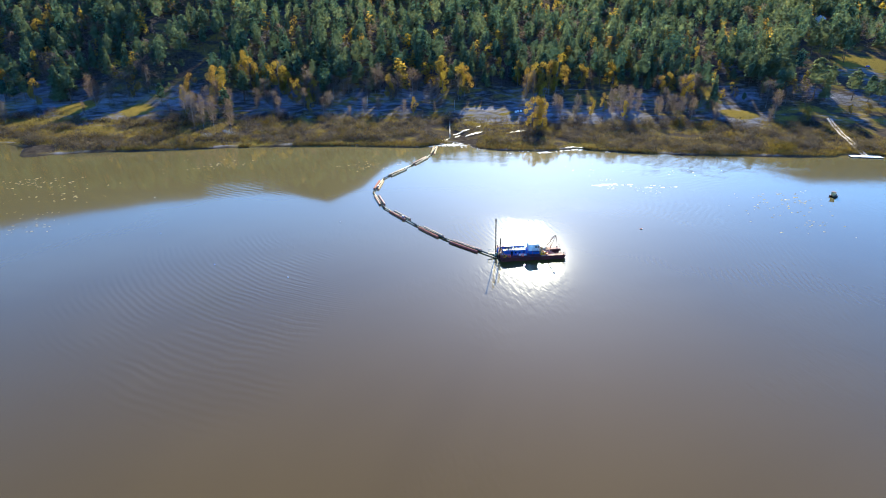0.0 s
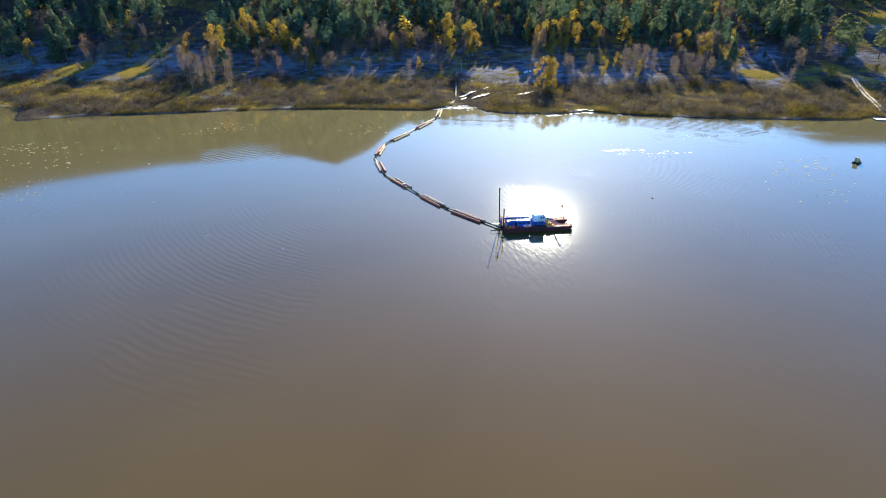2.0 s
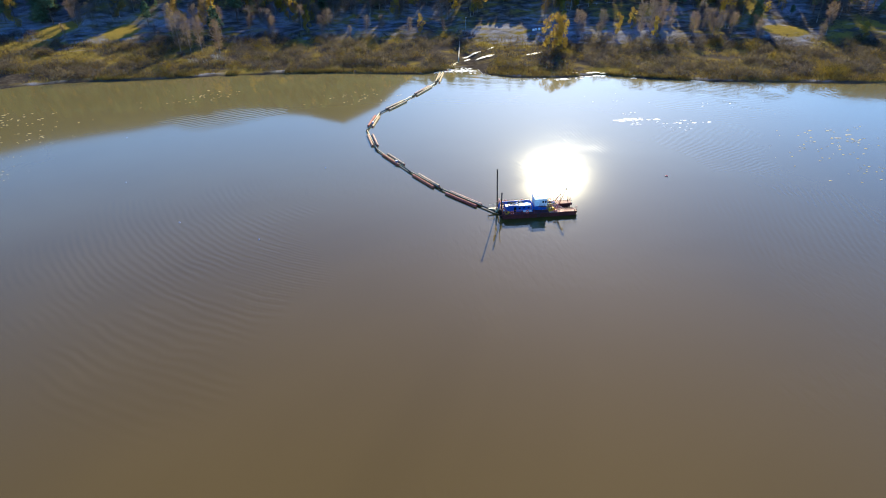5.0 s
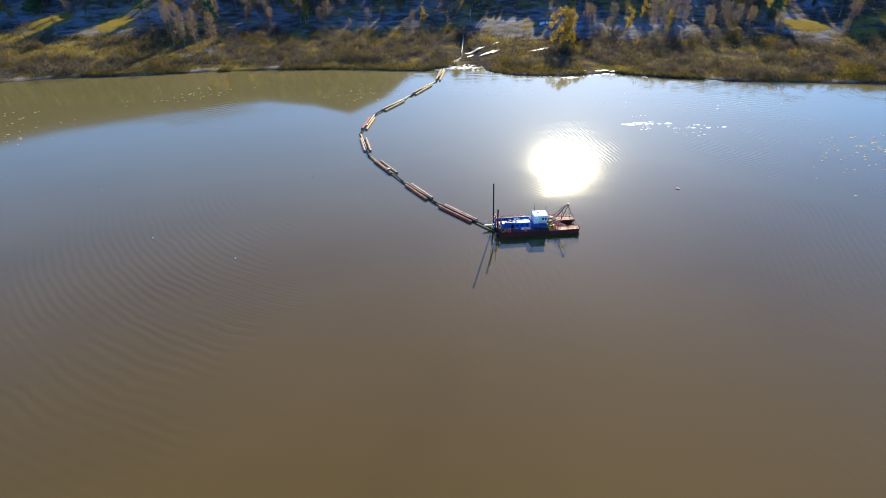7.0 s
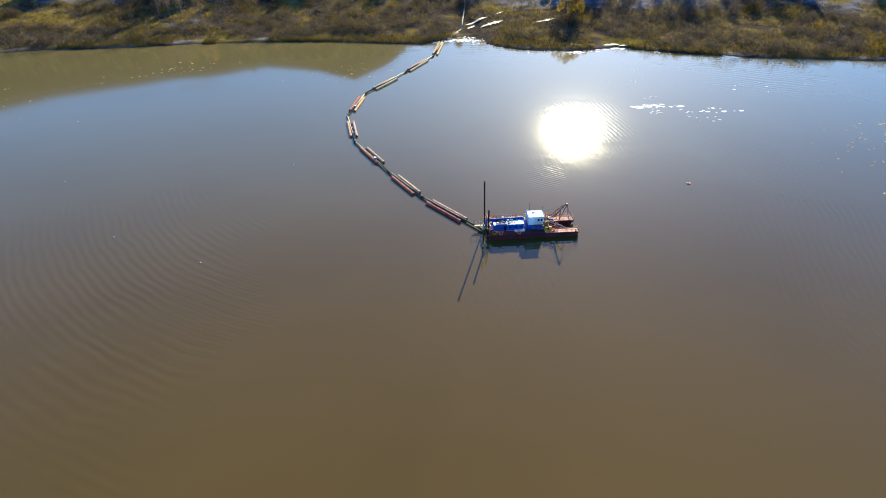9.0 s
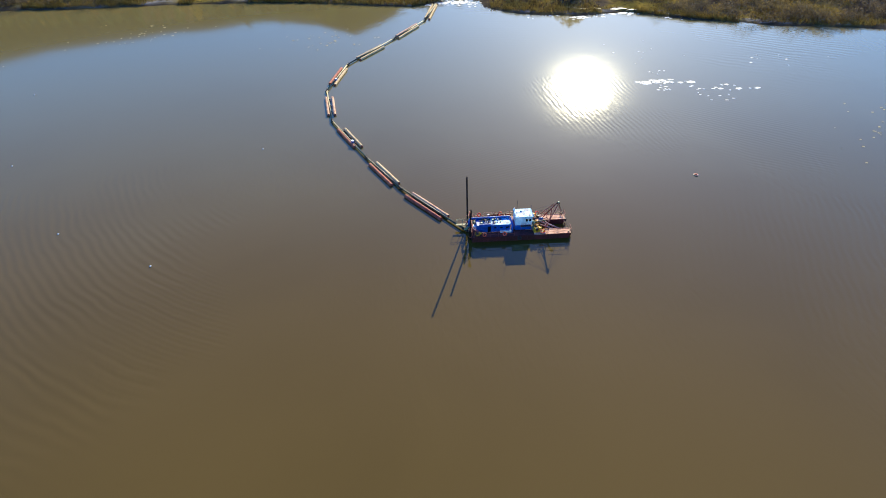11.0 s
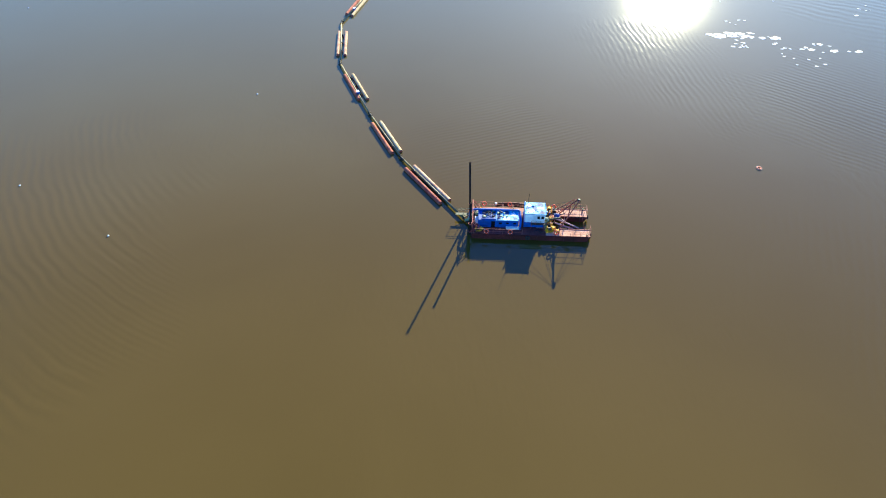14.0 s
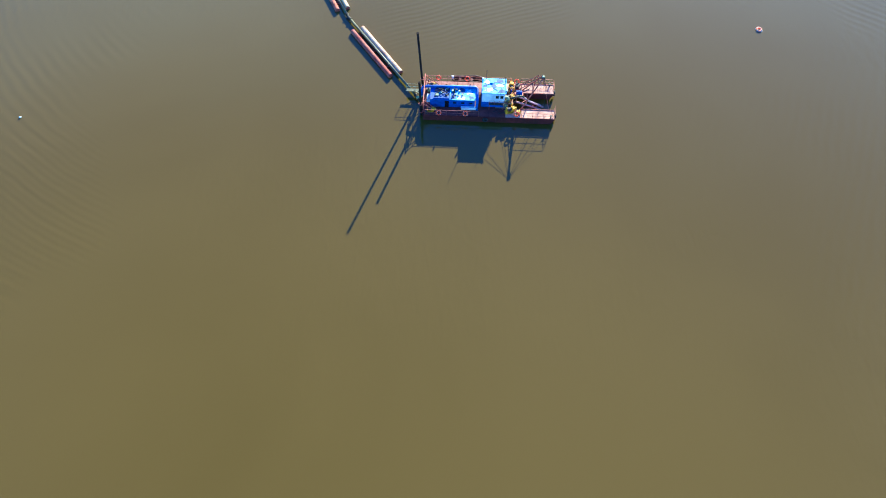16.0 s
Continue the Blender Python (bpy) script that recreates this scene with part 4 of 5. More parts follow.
def sheet(pts, z0, z1):
    """A thin plate with a many-sided outline."""
    bm = bmesh.new()
    low, high = [[bm.verts.new((x, y, z)) for x, y in pts] for z in (z0, z1)]
    bm.faces.new(low[::-1]), bm.faces.new(high)
    for k in range(len(pts)):
        j = (k + 1) % len(pts)
        bm.faces.new((low[k], low[j], high[j], high[k]))
    return bm


def deck_plates(name_parent, x0, x1, y0, y1, n, dark_to=0.0, worn=None):
    """Deck plating in welded sheets with narrow seams; aft plates take the shade-toned copy, or worn if given."""
    w = (x1 - x0) / n
    for k in range(n):
        part("deck_plate", box(x0 + k * w + 0.015, x0 + (k + 1) * w - 0.015, y0, y1, 0.99, DECK, 0.008), (worn or DECK_DARK) if x0 + k * w < dark_to else DECK_RUST, name_parent)


near_p = part("side_pontoon", hull_box(0, 18, 0, 1.6), HULL_RED, dredger)
far_p = part("side_pontoon", hull_box(0, 18, 4.35, 6.1), HULL_RED, dredger)
mid_p = part("centre_pontoon", hull_box(0.0, 12.4, 1.603, 4.347, 0.3), HULL_RED, dredger)
deck_plates(near_p, 0.1, 17.9, 0.1, 1.58, 8, 11.0)
deck_plates(far_p, 0.1, 17.9, 4.37, 6.0, 8, 11.0, DECK_MID)
deck_plates(mid_p, 0.1, 12.3, 1.62, 4.33, 5, 9.0)
for y in (0.06, 1.56, 4.40, 6.04):
    part("coaming", box(13.2, 17.95, y - 0.03, y + 0.03, DECK, 1.12, 0.008), FRAME_RED, dredger)
for x in (2.0, 6.0, 10.0, 14.0):
    for y in (-0.03, 6.13):
        part("rubbing_strake", box(x - 0.05, x + 0.05, y - 0.04, y + 0.04, -0.1, 0.98, 0.01), HULL_RED, dredger)
for x, y in ((0.5, 0.3), (17.4, 0.3), (17.4, 5.8), (0.5, 5.8), (12.6, 0.3)):
    b = part("bollard", tube([(x, y, DECK), (x, y, 1.4)], 0.1, 10), DARK_STEEL, dredger)
    part("bollard_cap", tube([(x, y, 1.4), (x, y, 1.46)], 0.15, 10), DARK_STEEL, b)

# engine house
house = part("engine_house", box(0.95, 7.05, 1.5, 3.95, DECK, 2.55, 0.03), BLUE, dredger, "blue painted steel engine house")
part("roof", box(3.6, 7.12, 1.42, 4.02, 2.55, 2.63, 0.02), SKY_BLUE, house, "light blue sheet roof")
part("engine_hatch", box(1.5, 3.55, 1.75, 3.75, 2.545, 2.575, 0.006), BLUE_DARK, house, "dull dark blue hatch cover")
for y in (1.66, 3.84):
    part("coaming", box(1.4, 3.6, y - 0.05, y + 0.05, 2.55, 2.72, 0.01), BLUE, house)
for x0, y0, x1, y1, z in ((1.5, 1.85, 2.6, 3.6, 2.66), (1.7, 3.5, 3.4, 2.0, 2.68), (2.2, 1.8, 3.5, 2.6, 2.72), (1.5, 2.9, 3.5, 3.1, 2.65), (2.9, 1.9, 3.0, 3.7, 2.70)):
    part("lattice_bar", tube([(x0, y0, z), (x1, y1, z + 0.03)], 0.04, 6), DARK_STEEL if z < 2.7 else BLUE, house)
for x, y, a, b, h, mat in ((1.9, 2.2, 0.22, 0.18, 0.14, PALE_GREEN), (2.5, 3.2, 0.30, 0.2, 0.18, DARK_STEEL), (3.1, 2.4, 0.18, 0.26, 0.12, DARK_STEEL), (3.2, 3.3, 0.16, 0.14, 0.2, PALE_GREEN), (2.3, 2.6, 0.2, 0.12, 0.1, SKY_BLUE)):
    part("engine_block", box(x - a, x + a, y - b, y + b, 2.575, 2.575 + h, 0.03), mat, house)
for pts in (((3.7, 1.5), (4.4, 1.6), (4.5, 2.6), (3.9, 3.0), (3.7, 2.4)), ((5.0, 2.6), (5.5, 2.5), (5.7, 3.2), (5.2, 3.8), (4.9, 3.3)), ((6.3, 1.6), (6.9, 1.7), (6.8, 2.1), (6.2, 2.2))):
    part("roof_patch", sheet(pts, 2.632, 2.641), BLUE_DARK, house, "dull blue bare patch on the roof")
for pts in (((4.6, 1.6), (5.6, 1.5), (5.7, 2.0), (4.9, 2.2)), ((5.9, 2.4), (6.7, 2.6), (6.4, 3.3), (5.9, 3.0)), ((3.8, 3.3), (4.6, 3.4), (4.5, 3.9), (3.9, 3.9))):
    part("roof_patch", sheet(pts, 2.632, 2.643), WHITE, house, "whitish worn patch on the roof")
part("air_hose", tube([(1.6, 2.3, 2.64), (2.1, 2.75, 2.70), (2.5, 2.35, 2.78), (3.0, 2.8, 2.72), (3.5, 2.4, 2.64)], 0.06, 8), RUBBER, house)
part("air_hose", tube([(1.7, 3.4, 2.64), (2.3, 3.05, 2.78), (2.9, 3.45, 2.76), (3.5, 3.1, 2.64)], 0.06, 8), RUBBER, house)
for x, y, a, h in ((4.02, 2.95, 0.20, 0.16), (4.35, 2.35, 0.16, 0.10), (4.5, 3.1, 0.13, 0.2), (4.1, 1.95, 0.12, 0.12), (4.75, 2.2, 0.15, 0.07)):
    part("roof_fitting", box(x - a, x + a, y - a * 0.8, y + a * 0.8, 2.63, 2.63 + h, 0.02), PALE_GREEN if a > 0.14 else DARK_STEEL, house)
part("side_lean_to", box(0.45, 0.93, 2.2, 3.1, DECK, 1.75, 0.03), WHITE, house, "pale generator box behind the engine house")
part("door", box(2.95, 3.5, 1.455, 1.5, 1.08, 2.3, 0.01), GLASS_DARK, house, "dark open doorway")
for x in (1.8, 4.0, 4.6, 6.2):
    part("side_rib", box(x, x + 0.07, 1.46, 1.5, 1.06, 2.44, 0.006), BLUE, house)
for x, z in ((4.3, 1.95), (5.4, 1.95), (6.5, 1.95)):
    part("side_window", box(x - 0.22, x + 0.22, 1.462, 1.5, z - 0.15, z + 0.15, 0.008), GLASS_DARK, house)
for x, y in ((4.9, 2.9), (5.3, 2.3)):
    part("roof_vent", tube([(x, y, 2.63), (x, y, 2.82)], 0.13, 12), PALE_GREEN, house)
part("exhaust_stack", tube([(4.2, 2.7, 2.6), (4.2, 2.7, 3.5)], 0.09, 10), DARK_STEEL, house)
locker = part("locker", box(5.2, 7.3, 1.10, 1.40, DECK, 1.42, 0.02), WHITE, dredger, "long white locker beside the engine house")
part("locker_lid", box(5.15, 7.35, 1.07, 1.42, 1.42, 1.47, 0.015), WHITE, locker)
# raised delivery pipe over the house
duct = part("delivery_pipe", tube([(-0.3, 3.25, 1.3), (-0.27, 3.35, 2.3), (-0.05, 3.53, 2.64), (0.4, 3.55, 2.73), (6.85, 3.55, 2.83), (7.14, 3.5, 2.81), (7.30, 3.3, 2.76), (7.34, 1.6, 2.55), (7.34, 1.35, 2.4), (7.34, 1.2, 1.03)], 0.18, 14), BLUE, dredger, "blue painted delivery pipe raised over the engine house", True)
for x in (0.6, 3.7, 6.2):
    part("pipe_clamp", tube([(x - 0.06, 3.55, 2.724 + x * 0.0155), (x + 0.06, 3.55, 2.724 + x * 0.0155)], 0.22, 14), BLUE, duct)
for x in (0.6, 6.3):
    part("pipe_stand", box(x - 0.07, x + 0.07, 4.05, 4.19, DECK, 2.85, 0.01), FRAME_RED, dredger)
part("stern_elbow", tube([(-1.0, 3.5, 0.36), (-0.6, 3.4, 0.6), (-0.3, 3.25, 1.3)], 0.22, 12), PALE_GREEN, dredger, "pale green pipe elbow at the stern", True)

# wheelhouse
cabin = part("wheelhouse", box(7.95, 11.0, 1.8, 4.2, 2.02, 3.75, 0.03), WHITE, dredger, "white painted steel wheelhouse")
part("base", box(7.9, 11.02, 1.78, 4.22, DECK, 2.02, 0.02), BLUE, cabin, "blue lower walls")
roof = part("roof", box(7.85, 11.15, 1.68, 4.32, 3.75, 3.86, 0.03), SKY_BLUE, cabin, "light blue roof with worn streaks")
for x0, x1 in ((7.87, 7.93), (11.07, 11.13)):
    part("roof_rail", box(x0, x1, 1.7, 4.3, 3.86, 3.95, 0.01), SKY_BLUE, cabin)
for pts in (((8.2, 2.1), (8.9, 2.0), (9.4, 2.3), (9.3, 2.7), (8.6, 2.6)), ((9.7, 3.0), (10.7, 2.8), (10.9, 3.2), (10.2, 3.4)), ((8.1, 3.5), (8.7, 3.3), (9.0, 3.6), (8.5, 4.1))):
    part("roof_patch", sheet(pts, 3.862, 3.872), WHITE, cabin, "whitish worn patch on the roof")
for pts in (((9.1, 2.9), (9.7, 2.6), (9.9, 2.9), (9.5, 3.5), (9.2, 3.4)), ((10.1, 1.9), (10.9, 1.8), (11.0, 2.3), (10.4, 2.5)), ((9.8, 3.7), (10.8, 3.6), (10.7, 4.1), (9.9, 4.2)), ((8.0, 2.8), (8.5, 2.75), (8.6, 3.1), (8.1, 3.2))):
    part("roof_patch", sheet(pts, 3.862, 3.870), BLUE_DARK, cabin, "dull blue bare patch on the roof")
for x, y, a, turn in ((8.9, 3.3, 0.5, 20), (9.6, 2.5, 0.4, -35), (10.3, 2.3, 0.55, 60), (9.9, 3.6, 0.45, 5), (8.5, 2.3, 0.35, 75), (10.6, 3.4, 0.3, -20)):
    bm = box(-a, a, -0.05, 0.05, 3.876, 3.90, 0.006)
    bmesh.ops.transform(bm, matrix=pose(x, y, 0, 0, 0, turn), verts=bm.verts)
    part("roof_batten", bm, BLUE, cabin)
part("roof_box", box(9.0, 9.35, 3.4, 3.75, 3.86, 4.0, 0.03), SKY_BLUE, cabin)


def window(x0, x1, y0, y1, z0, z1, parent):
    """A framed pane set in a wall; thin along the wall's normal."""
    thin_x = x1 - x0 < 0.1
    w = part("window", box(x0, x1, y0, y1, z0, z1, 0.008), WHITE, parent)
    e = 0.05
    if thin_x:
        s = 0.012
        part("pane", box(x0 - s, x1 + s, y0 + e, y1 - e, z0 + e, z1 - e, 0.004), GLASS_DARK, w)
    else:
        s = 0.012
        part("pane", box(x0 + e, x1 - e, y0 - s, y1 + s, z0 + e, z1 - e, 0.004), GLASS_DARK, w)


for x in (9.75, 10.35):
    window(x, x + 0.5, 1.77, 1.8, 2.75, 3.42, cabin)
for y in (1.95, 2.75, 3.55):
    window(11.0, 11.03, y, y + 0.55, 2.7, 3.45, cabin)
for x in (8.3, 9.4, 10.3):
    window(x, x + 0.5, 4.2, 4.23, 2.75, 3.42, cabin)
part("door", box(9.1, 9.62, 1.765, 1.8, 2.06, 3.5, 0.01), WHITE, cabin)
balcony = part("balcony", box(8.9, 11.0, 1.35, 1.78, 1.95, 2.0, 0.01), DARK_STEEL, dredger, "red oxide landing with handrail below the windows")
for x in (8.95, 9.65, 10.3, 10.95):
    part("post", tube([(x, 1.39, 2.0), (x, 1.39, 2.75)], 0.022, 6), FRAME_RED, balcony)
for z in (2.4, 2.75):
    part("rail", tube([(8.95, 1.39, z), (10.95, 1.39, z)], 0.022, 6), FRAME_RED, balcony)
for x in (9.0, 10.9):
    part("leg", box(x - 0.04, x + 0.04, 1.36, 1.44, DECK, 1.95, 0.006), FRAME_RED, balcony)
for x, y, z in ((8.4, 3.6, 6.2), (10.95, 3.5, 5.2)):
    part("antenna", tube([(x, y, 3.86), (x, y, z)], 0.03, 6), DARK_STEEL, cabin)
part("searchlight", tube([(8.0, 3.9, 3.9), (8.0, 3.9, 4.3), (7.9, 3.7, 4.4)], 0.1, 10), WHITE, cabin)
part("siren", tube([(11.05, 2.2, 3.9), (11.3, 2.2, 4.0)], 0.06, 8, radius_end=0.13), WHITE, cabin)


# winches
def winch(x, y, turn, colour=YELLOW_PAINT, size=1.0):
    m = pose(x, y, DECK, 0, 0, turn) @ Matrix.Scale(size, 4)

    def placed(bm):
        bmesh.ops.transform(bm, matrix=m, verts=bm.verts)
        return bm
    w = part("winch", placed(box(-0.55, 0.55, -0.35, 0.35, 0.0, 0.12, 0.02)), colour, dredger, "yellow painted deck winch with a cable drum")
    part("drum", placed(tube([(-0.3, 0, 0.5), (0.3, 0, 0.5)], 0.26, 16)), DARK_STEEL, w)
    for s in (-0.33, 0.33):
        part("drum_flange", placed(tube([(s - 0.03, 0, 0.5), (s + 0.03, 0, 0.5)], 0.42, 18)), colour, w)
    for s in (-0.45, 0.45):
        part("side_plate", placed(box(s - 0.03, s + 0.03, -0.25, 0.25, 0.1, 0.75, 0.02)), colour, w)
    part("motor", placed(tube([(0.48, 0, 0.5), (1.0, 0, 0.5)], 0.2, 14)), colour, w)
    part("gearbox", placed(box(0.42, 0.72, -0.28, 0.28, 0.12, 0.8, 0.04)), colour, w)


winch(12.05, 4.9, 90)
winch(11.55, 3.2, 0, size=0.95)
winch(11.75, 1.05, 15)
winch(0.95, 0.75, 0, size=0.8)
winch(0.9, 5.1, 0, size=0.75)
motor = part("pump_motor", tube([(12.7, 3.9, 1.6), (13.5, 3.9, 1.6)], 0.33, 16), BLUE, dredger, "blue electric pump motor")
for k in range(6):
    part("cooling_fin", tube([(12.78 + k * 0.12, 3.9, 1.6), (12.82 + k * 0.12, 3.9, 1.6)], 0.37, 16), BLUE, motor)
part("motor_bed", box(12.5, 13.7, 3.6, 4.34, 1.1, 1.3, 0.02), FRAME_RED, dredger)
# dredge pump casing and suction pipe
part("pump_casing", ring(0.42, 0.2, 24, 10, pose(11.2, 2.6, 1.75, 90, 0, 0)), PALE_GREEN, dredger, "pale green dredge pump casing", True)
part("suction_pipe", tube([(11.5, 2.7, 1.7), (12.6, 2.9, 1.95), (13.4, 3.15, 1.9), (13.75, 3.2, 1.6)], 0.13, 12), GREEN_PIPE, dredger, "dark green suction pipe", True)
part("suction_pipe", tube([(13.7, 3.2, 1.62), (14.1, 3.1, 1.3), (14.6, 3.0, 1.0), (17.4, 2.95, -0.5)], 0.12, 12), PINK_STEEL, dredger, "faded pink suction pipe along the cutter ladder", True)
ladder = part("cutter_ladder", tube([(12.7, 2.5, 1.45), (17.8, 2.6, -0.8)], 0.11, 8), PINK_STEEL, dredger, "red oxide lattice ladder that carries the cutter")
part("ladder_beam", tube([(12.7, 3.5, 1.45), (17.8, 3.3, -0.8)], 0.11, 8), PINK_STEEL, ladder)
for k in range(7):
    f0, f1 = k / 7, (k + 1) / 7
    p = Vector((12.7, 2.5, 1.45)).lerp(Vector((17.8, 2.6, -0.8)), f0)
    q = Vector((12.7, 3.5, 1.45)).lerp(Vector((17.8, 3.3, -0.8)), f1 if k % 2 else f0)
    part("lattice_bar", tube([p, q], 0.05, 6), FRAME_RED, ladder)
# A-frame over the bow slot
TIP = Vector((15.8, 3.3, 5.6))
frame_a = part("a_frame", tube([(13.3, 4.6, DECK), TIP + Vector((0, 0.25, 0))], 0.09, 8), FRAME_RED, dredger, "red oxide steel A-frame leaning over the bow")
part("frame_leg", tube([(13.3, 1.45, DECK), TIP - Vector((0, 0.25, 0))], 0.09, 8), FRAME_RED, frame_a)
for f in (0.3, 0.55, 0.8):
    p, q = Vector((13.3, 4.6, DECK)).lerp(TIP, f), Vector((13.3, 1.45, DECK)).lerp(TIP, f)
    part("cross_bar", tube([p, q], 0.05, 6), FRAME_RED, frame_a)
part("back_stay", tube([(15.0, 4.6, DECK), (15.05, 4.3, 3.6)], 0.07, 8), FRAME_RED, frame_a)
part("back_stay", tube([(13.0, 4.55, 1.5), (15.05, 4.3, 3.6)], 0.06, 8), FRAME_RED, frame_a)
part("back_stay", tube([(13.0, 4.75, 2.1), (15.4, 4.3, 4.8)], 0.05, 8), FRAME_RED, frame_a)
for k in range(7):
    p = Vector((13.0, 4.55, 1.5)).lerp(Vector((15.05, 4.3, 3.6)), k / 6)
    q = Vector((13.0, 4.75, 2.1)).lerp(Vector((15.4, 4.3, 4.8)), k / 6)
    part("lattice_bar", tube([p, q], 0.035, 6), FRAME_RED, frame_a)
# pump-room clutter in front of the wheelhouse
for x, y, a, b, h, mat in ((11.35, 4.05, 0.22, 0.16, 0.7, DARK_STEEL), (11.9, 2.1, 0.25, 0.2, 0.45, DARK_STEEL), (12.15, 3.75, 0.2, 0.18, 0.55, YELLOW_PAINT), (12.1, 1.9, 0.14, 0.14, 0.8, YELLOW_PAINT),
                           (11.3, 1.95, 0.2, 0.12, 0.55, PALE_GREEN), (12.0, 4.2, 0.12, 0.12, 0.9, BLUE), (11.75, 2.45, 0.16, 0.16, 0.6, YELLOW_PAINT)):
    unit = part("machine_unit", box(x - a, x + a, y - b, y + b, DECK, DECK + h, 0.03), mat, dredger)
    part("valve_wheel", ring(0.13, 0.025, 14, 6, pose(x, y, DECK + h + 0.1)), FRAME_RED, unit)
    part("valve_stem", tube([(x, y, DECK + h), (x, y, DECK + h + 0.12)], 0.02, 6), DARK_STEEL, unit)
for pts in (((11.2, 1.9, 1.5), (11.6, 1.7, 1.9), (12.2, 2.0, 1.6), (12.6, 2.6, 1.5)), ((11.3, 3.9, 1.6), (11.8, 4.4, 2.1), (12.4, 4.2, 1.7), (12.8, 3.9, 1.8)), ((11.5, 2.4, 1.5), (11.9, 3.0, 2.1), (12.4, 3.3, 1.5))):
    part("hydraulic_hose", tube(pts, 0.04, 7), RUBBER, dredger)
part("stay", tube([(17.2, 1.4, DECK), TIP], 0.028, 6), FRAME_RED, frame_a)
part("stay", tube([(17.2, 4.6, DECK), TIP], 0.028, 6), FRAME_RED, frame_a)
block = part("sheave_block", box(15.65, 15.98, 3.15, 3.45, 5.4, 5.72, 0.05), PALE_GREEN, frame_a, "pale green sheave block")
part("sheave", tube([(15.8, 3.1, 5.45), (15.8, 3.5, 5.45)], 0.22, 14), DARK_STEEL, block)
for p in ((11.1, 2.2, 3.7), (12.05, 4.6, 1.6), (11.6, 2.9, 1.6), (17.7, 0.4, 1.1), (17.7, 5.7, 1.1), (16.8, 2.95, 0.0), (11.1, 3.8, 3.7)):
    part("cable", tube([p, TIP], 0.018, 5), DARK_STEEL, frame_a)

# spuds and their guides
for x, y, top in ((-0.28, 5.25, 10.4), (-0.28, 0.85, 6.4)):
    lean = -0.35 if top > 9 else 0.0
    s = part("spud", tube([(x - lean * 0.28, y, -2.9), (x + lean, y, top)], 0.15, 14), SPUD_STEEL, dredger, "tall dark steel spud pole at the stern", True)
    part("spud_head", tube([(x + lean, y, top), (x + lean, y, top + 0.08)], 0.18, 14), SPUD_STEEL, s)
    for z in (0.7, 2.3):
        part("spud_guide", ring(0.24, 0.06, 16, 6, pose(x, y, z)), FRAME_RED, dredger)
        part("guide_bracket", box(x + 0.15, 0.06, y - 0.16, y + 0.16, z - 0.08, z + 0.08, 0.01), FRAME_RED, dredger)
    for dy in (-0.3, 0.3):
        part("guide_post", tube([(0.08, y + dy, DECK), (0.08, y + dy, 2.9)], 0.06, 8), FRAME_RED, dredger)
        part("guide_brace", tube([(0.08, y + dy, 2.7), (1.9, y + dy * 0.6, DECK)], 0.05, 8), FRAME_RED, dredger)
part("stern_beam", tube([(0.08, 0.55, 2.85), (0.08, 5.55, 2.85)], 0.07, 8), FRAME_RED, dredger)
part("stern_beam", tube([(0.08, 0.55, 1.9), (0.08, 5.55, 1.9)], 0.05, 8), FRAME_RED, dredger)

# handrails
for y, spans in ((0.07, ((0.3, 7.6), (13.4, 17.85))), (6.03, ((0.3, 12.0), (13.4, 17.85)))):
    for x0, x1 in spans:
        n = max(2, round((x1 - x0) / 1.5))
        for k in range(n + 1):
            x = x0 + (x1 - x0) * k / n
            part("rail_post", tube([(x, y, DECK), (x, y, 2.08)], 0.024, 6), FRAME_RED, dredger)
        for z in (1.55, 2.08):
            part("handrail", tube([(x0, y, z), (x1, y, z)], 0.022, 6), FRAME_RED, dredger)
for y0, y1 in ((0.07, 1.52), (4.42, 6.03)):
    for z in (1.55, 2.08):
        part("handrail", tube([(17.87, y0, z), (17.87, y1, z)], 0.022, 6), FRAME_RED, dredger)
    part("rail_post", tube([(17.87, (y0 + y1) / 2, DECK), (17.87, (y0 + y1) / 2, 2.08)], 0.024, 6), FRAME_RED, dredger)

# gangway at the stern
gang = part("gangway", box(-2.6, 0.05, 4.05, 4.55, 0.92, 0.98, 0.01), GREEN_PIPE, dredger, "dark green grating gangway over the pipe joint")
for x in (-2.5, -1.3, -0.15):
    for y in (4.08, 4.52):
        part("rail_post", tube([(x, y, 0.98), (x, y, 1.95)], 0.022, 6), PALE_GREEN, gang)
for y in (4.08, 4.52):
    part("handrail", tube([(-2.5, y, 1.95), (-0.15, y, 1.95)], 0.022, 6), PALE_GREEN, gang)
part("gangway_strut", tube([(-2.3, 4.3, 0.93), (0.0, 4.3, 0.2)], 0.05, 6), PALE_GREEN, gang)

# lifebuoys on the rails
for x, y, z, tilt in ((2.2, 0.02, 1.62, 60), (5.8, 0.02, 1.62, 60), (12.75, 0.2, 1.62, 60), (1.9, 6.0, 1.72, 60), (5.9, 6.0, 1.72, 60), (12.8, 5.9, 1.6, 60)):
    buoy = thing("lifebuoy", "orange ring lifebuoy hung on the dredger's handrail", "lifebuoy", "lifebuoys on the dredger", at=(x, y, z))
    part("ring_body", ring(0.30, 0.085, 26, 10, pose(0, 0, 0, tilt, 0, 0)), ORANGE, buoy, smooth=True)
    for k in range(4):
        a = k * 90 + 45
        part("band", ring(0.088, 0.012, 12, 5, pose(0, 0, 0, tilt, 0, 0) @ pose(0, 0, 0, 0, 0, a) @ pose(0.30, 0, 0, 90, 0, 0)), WHITE, buoy)
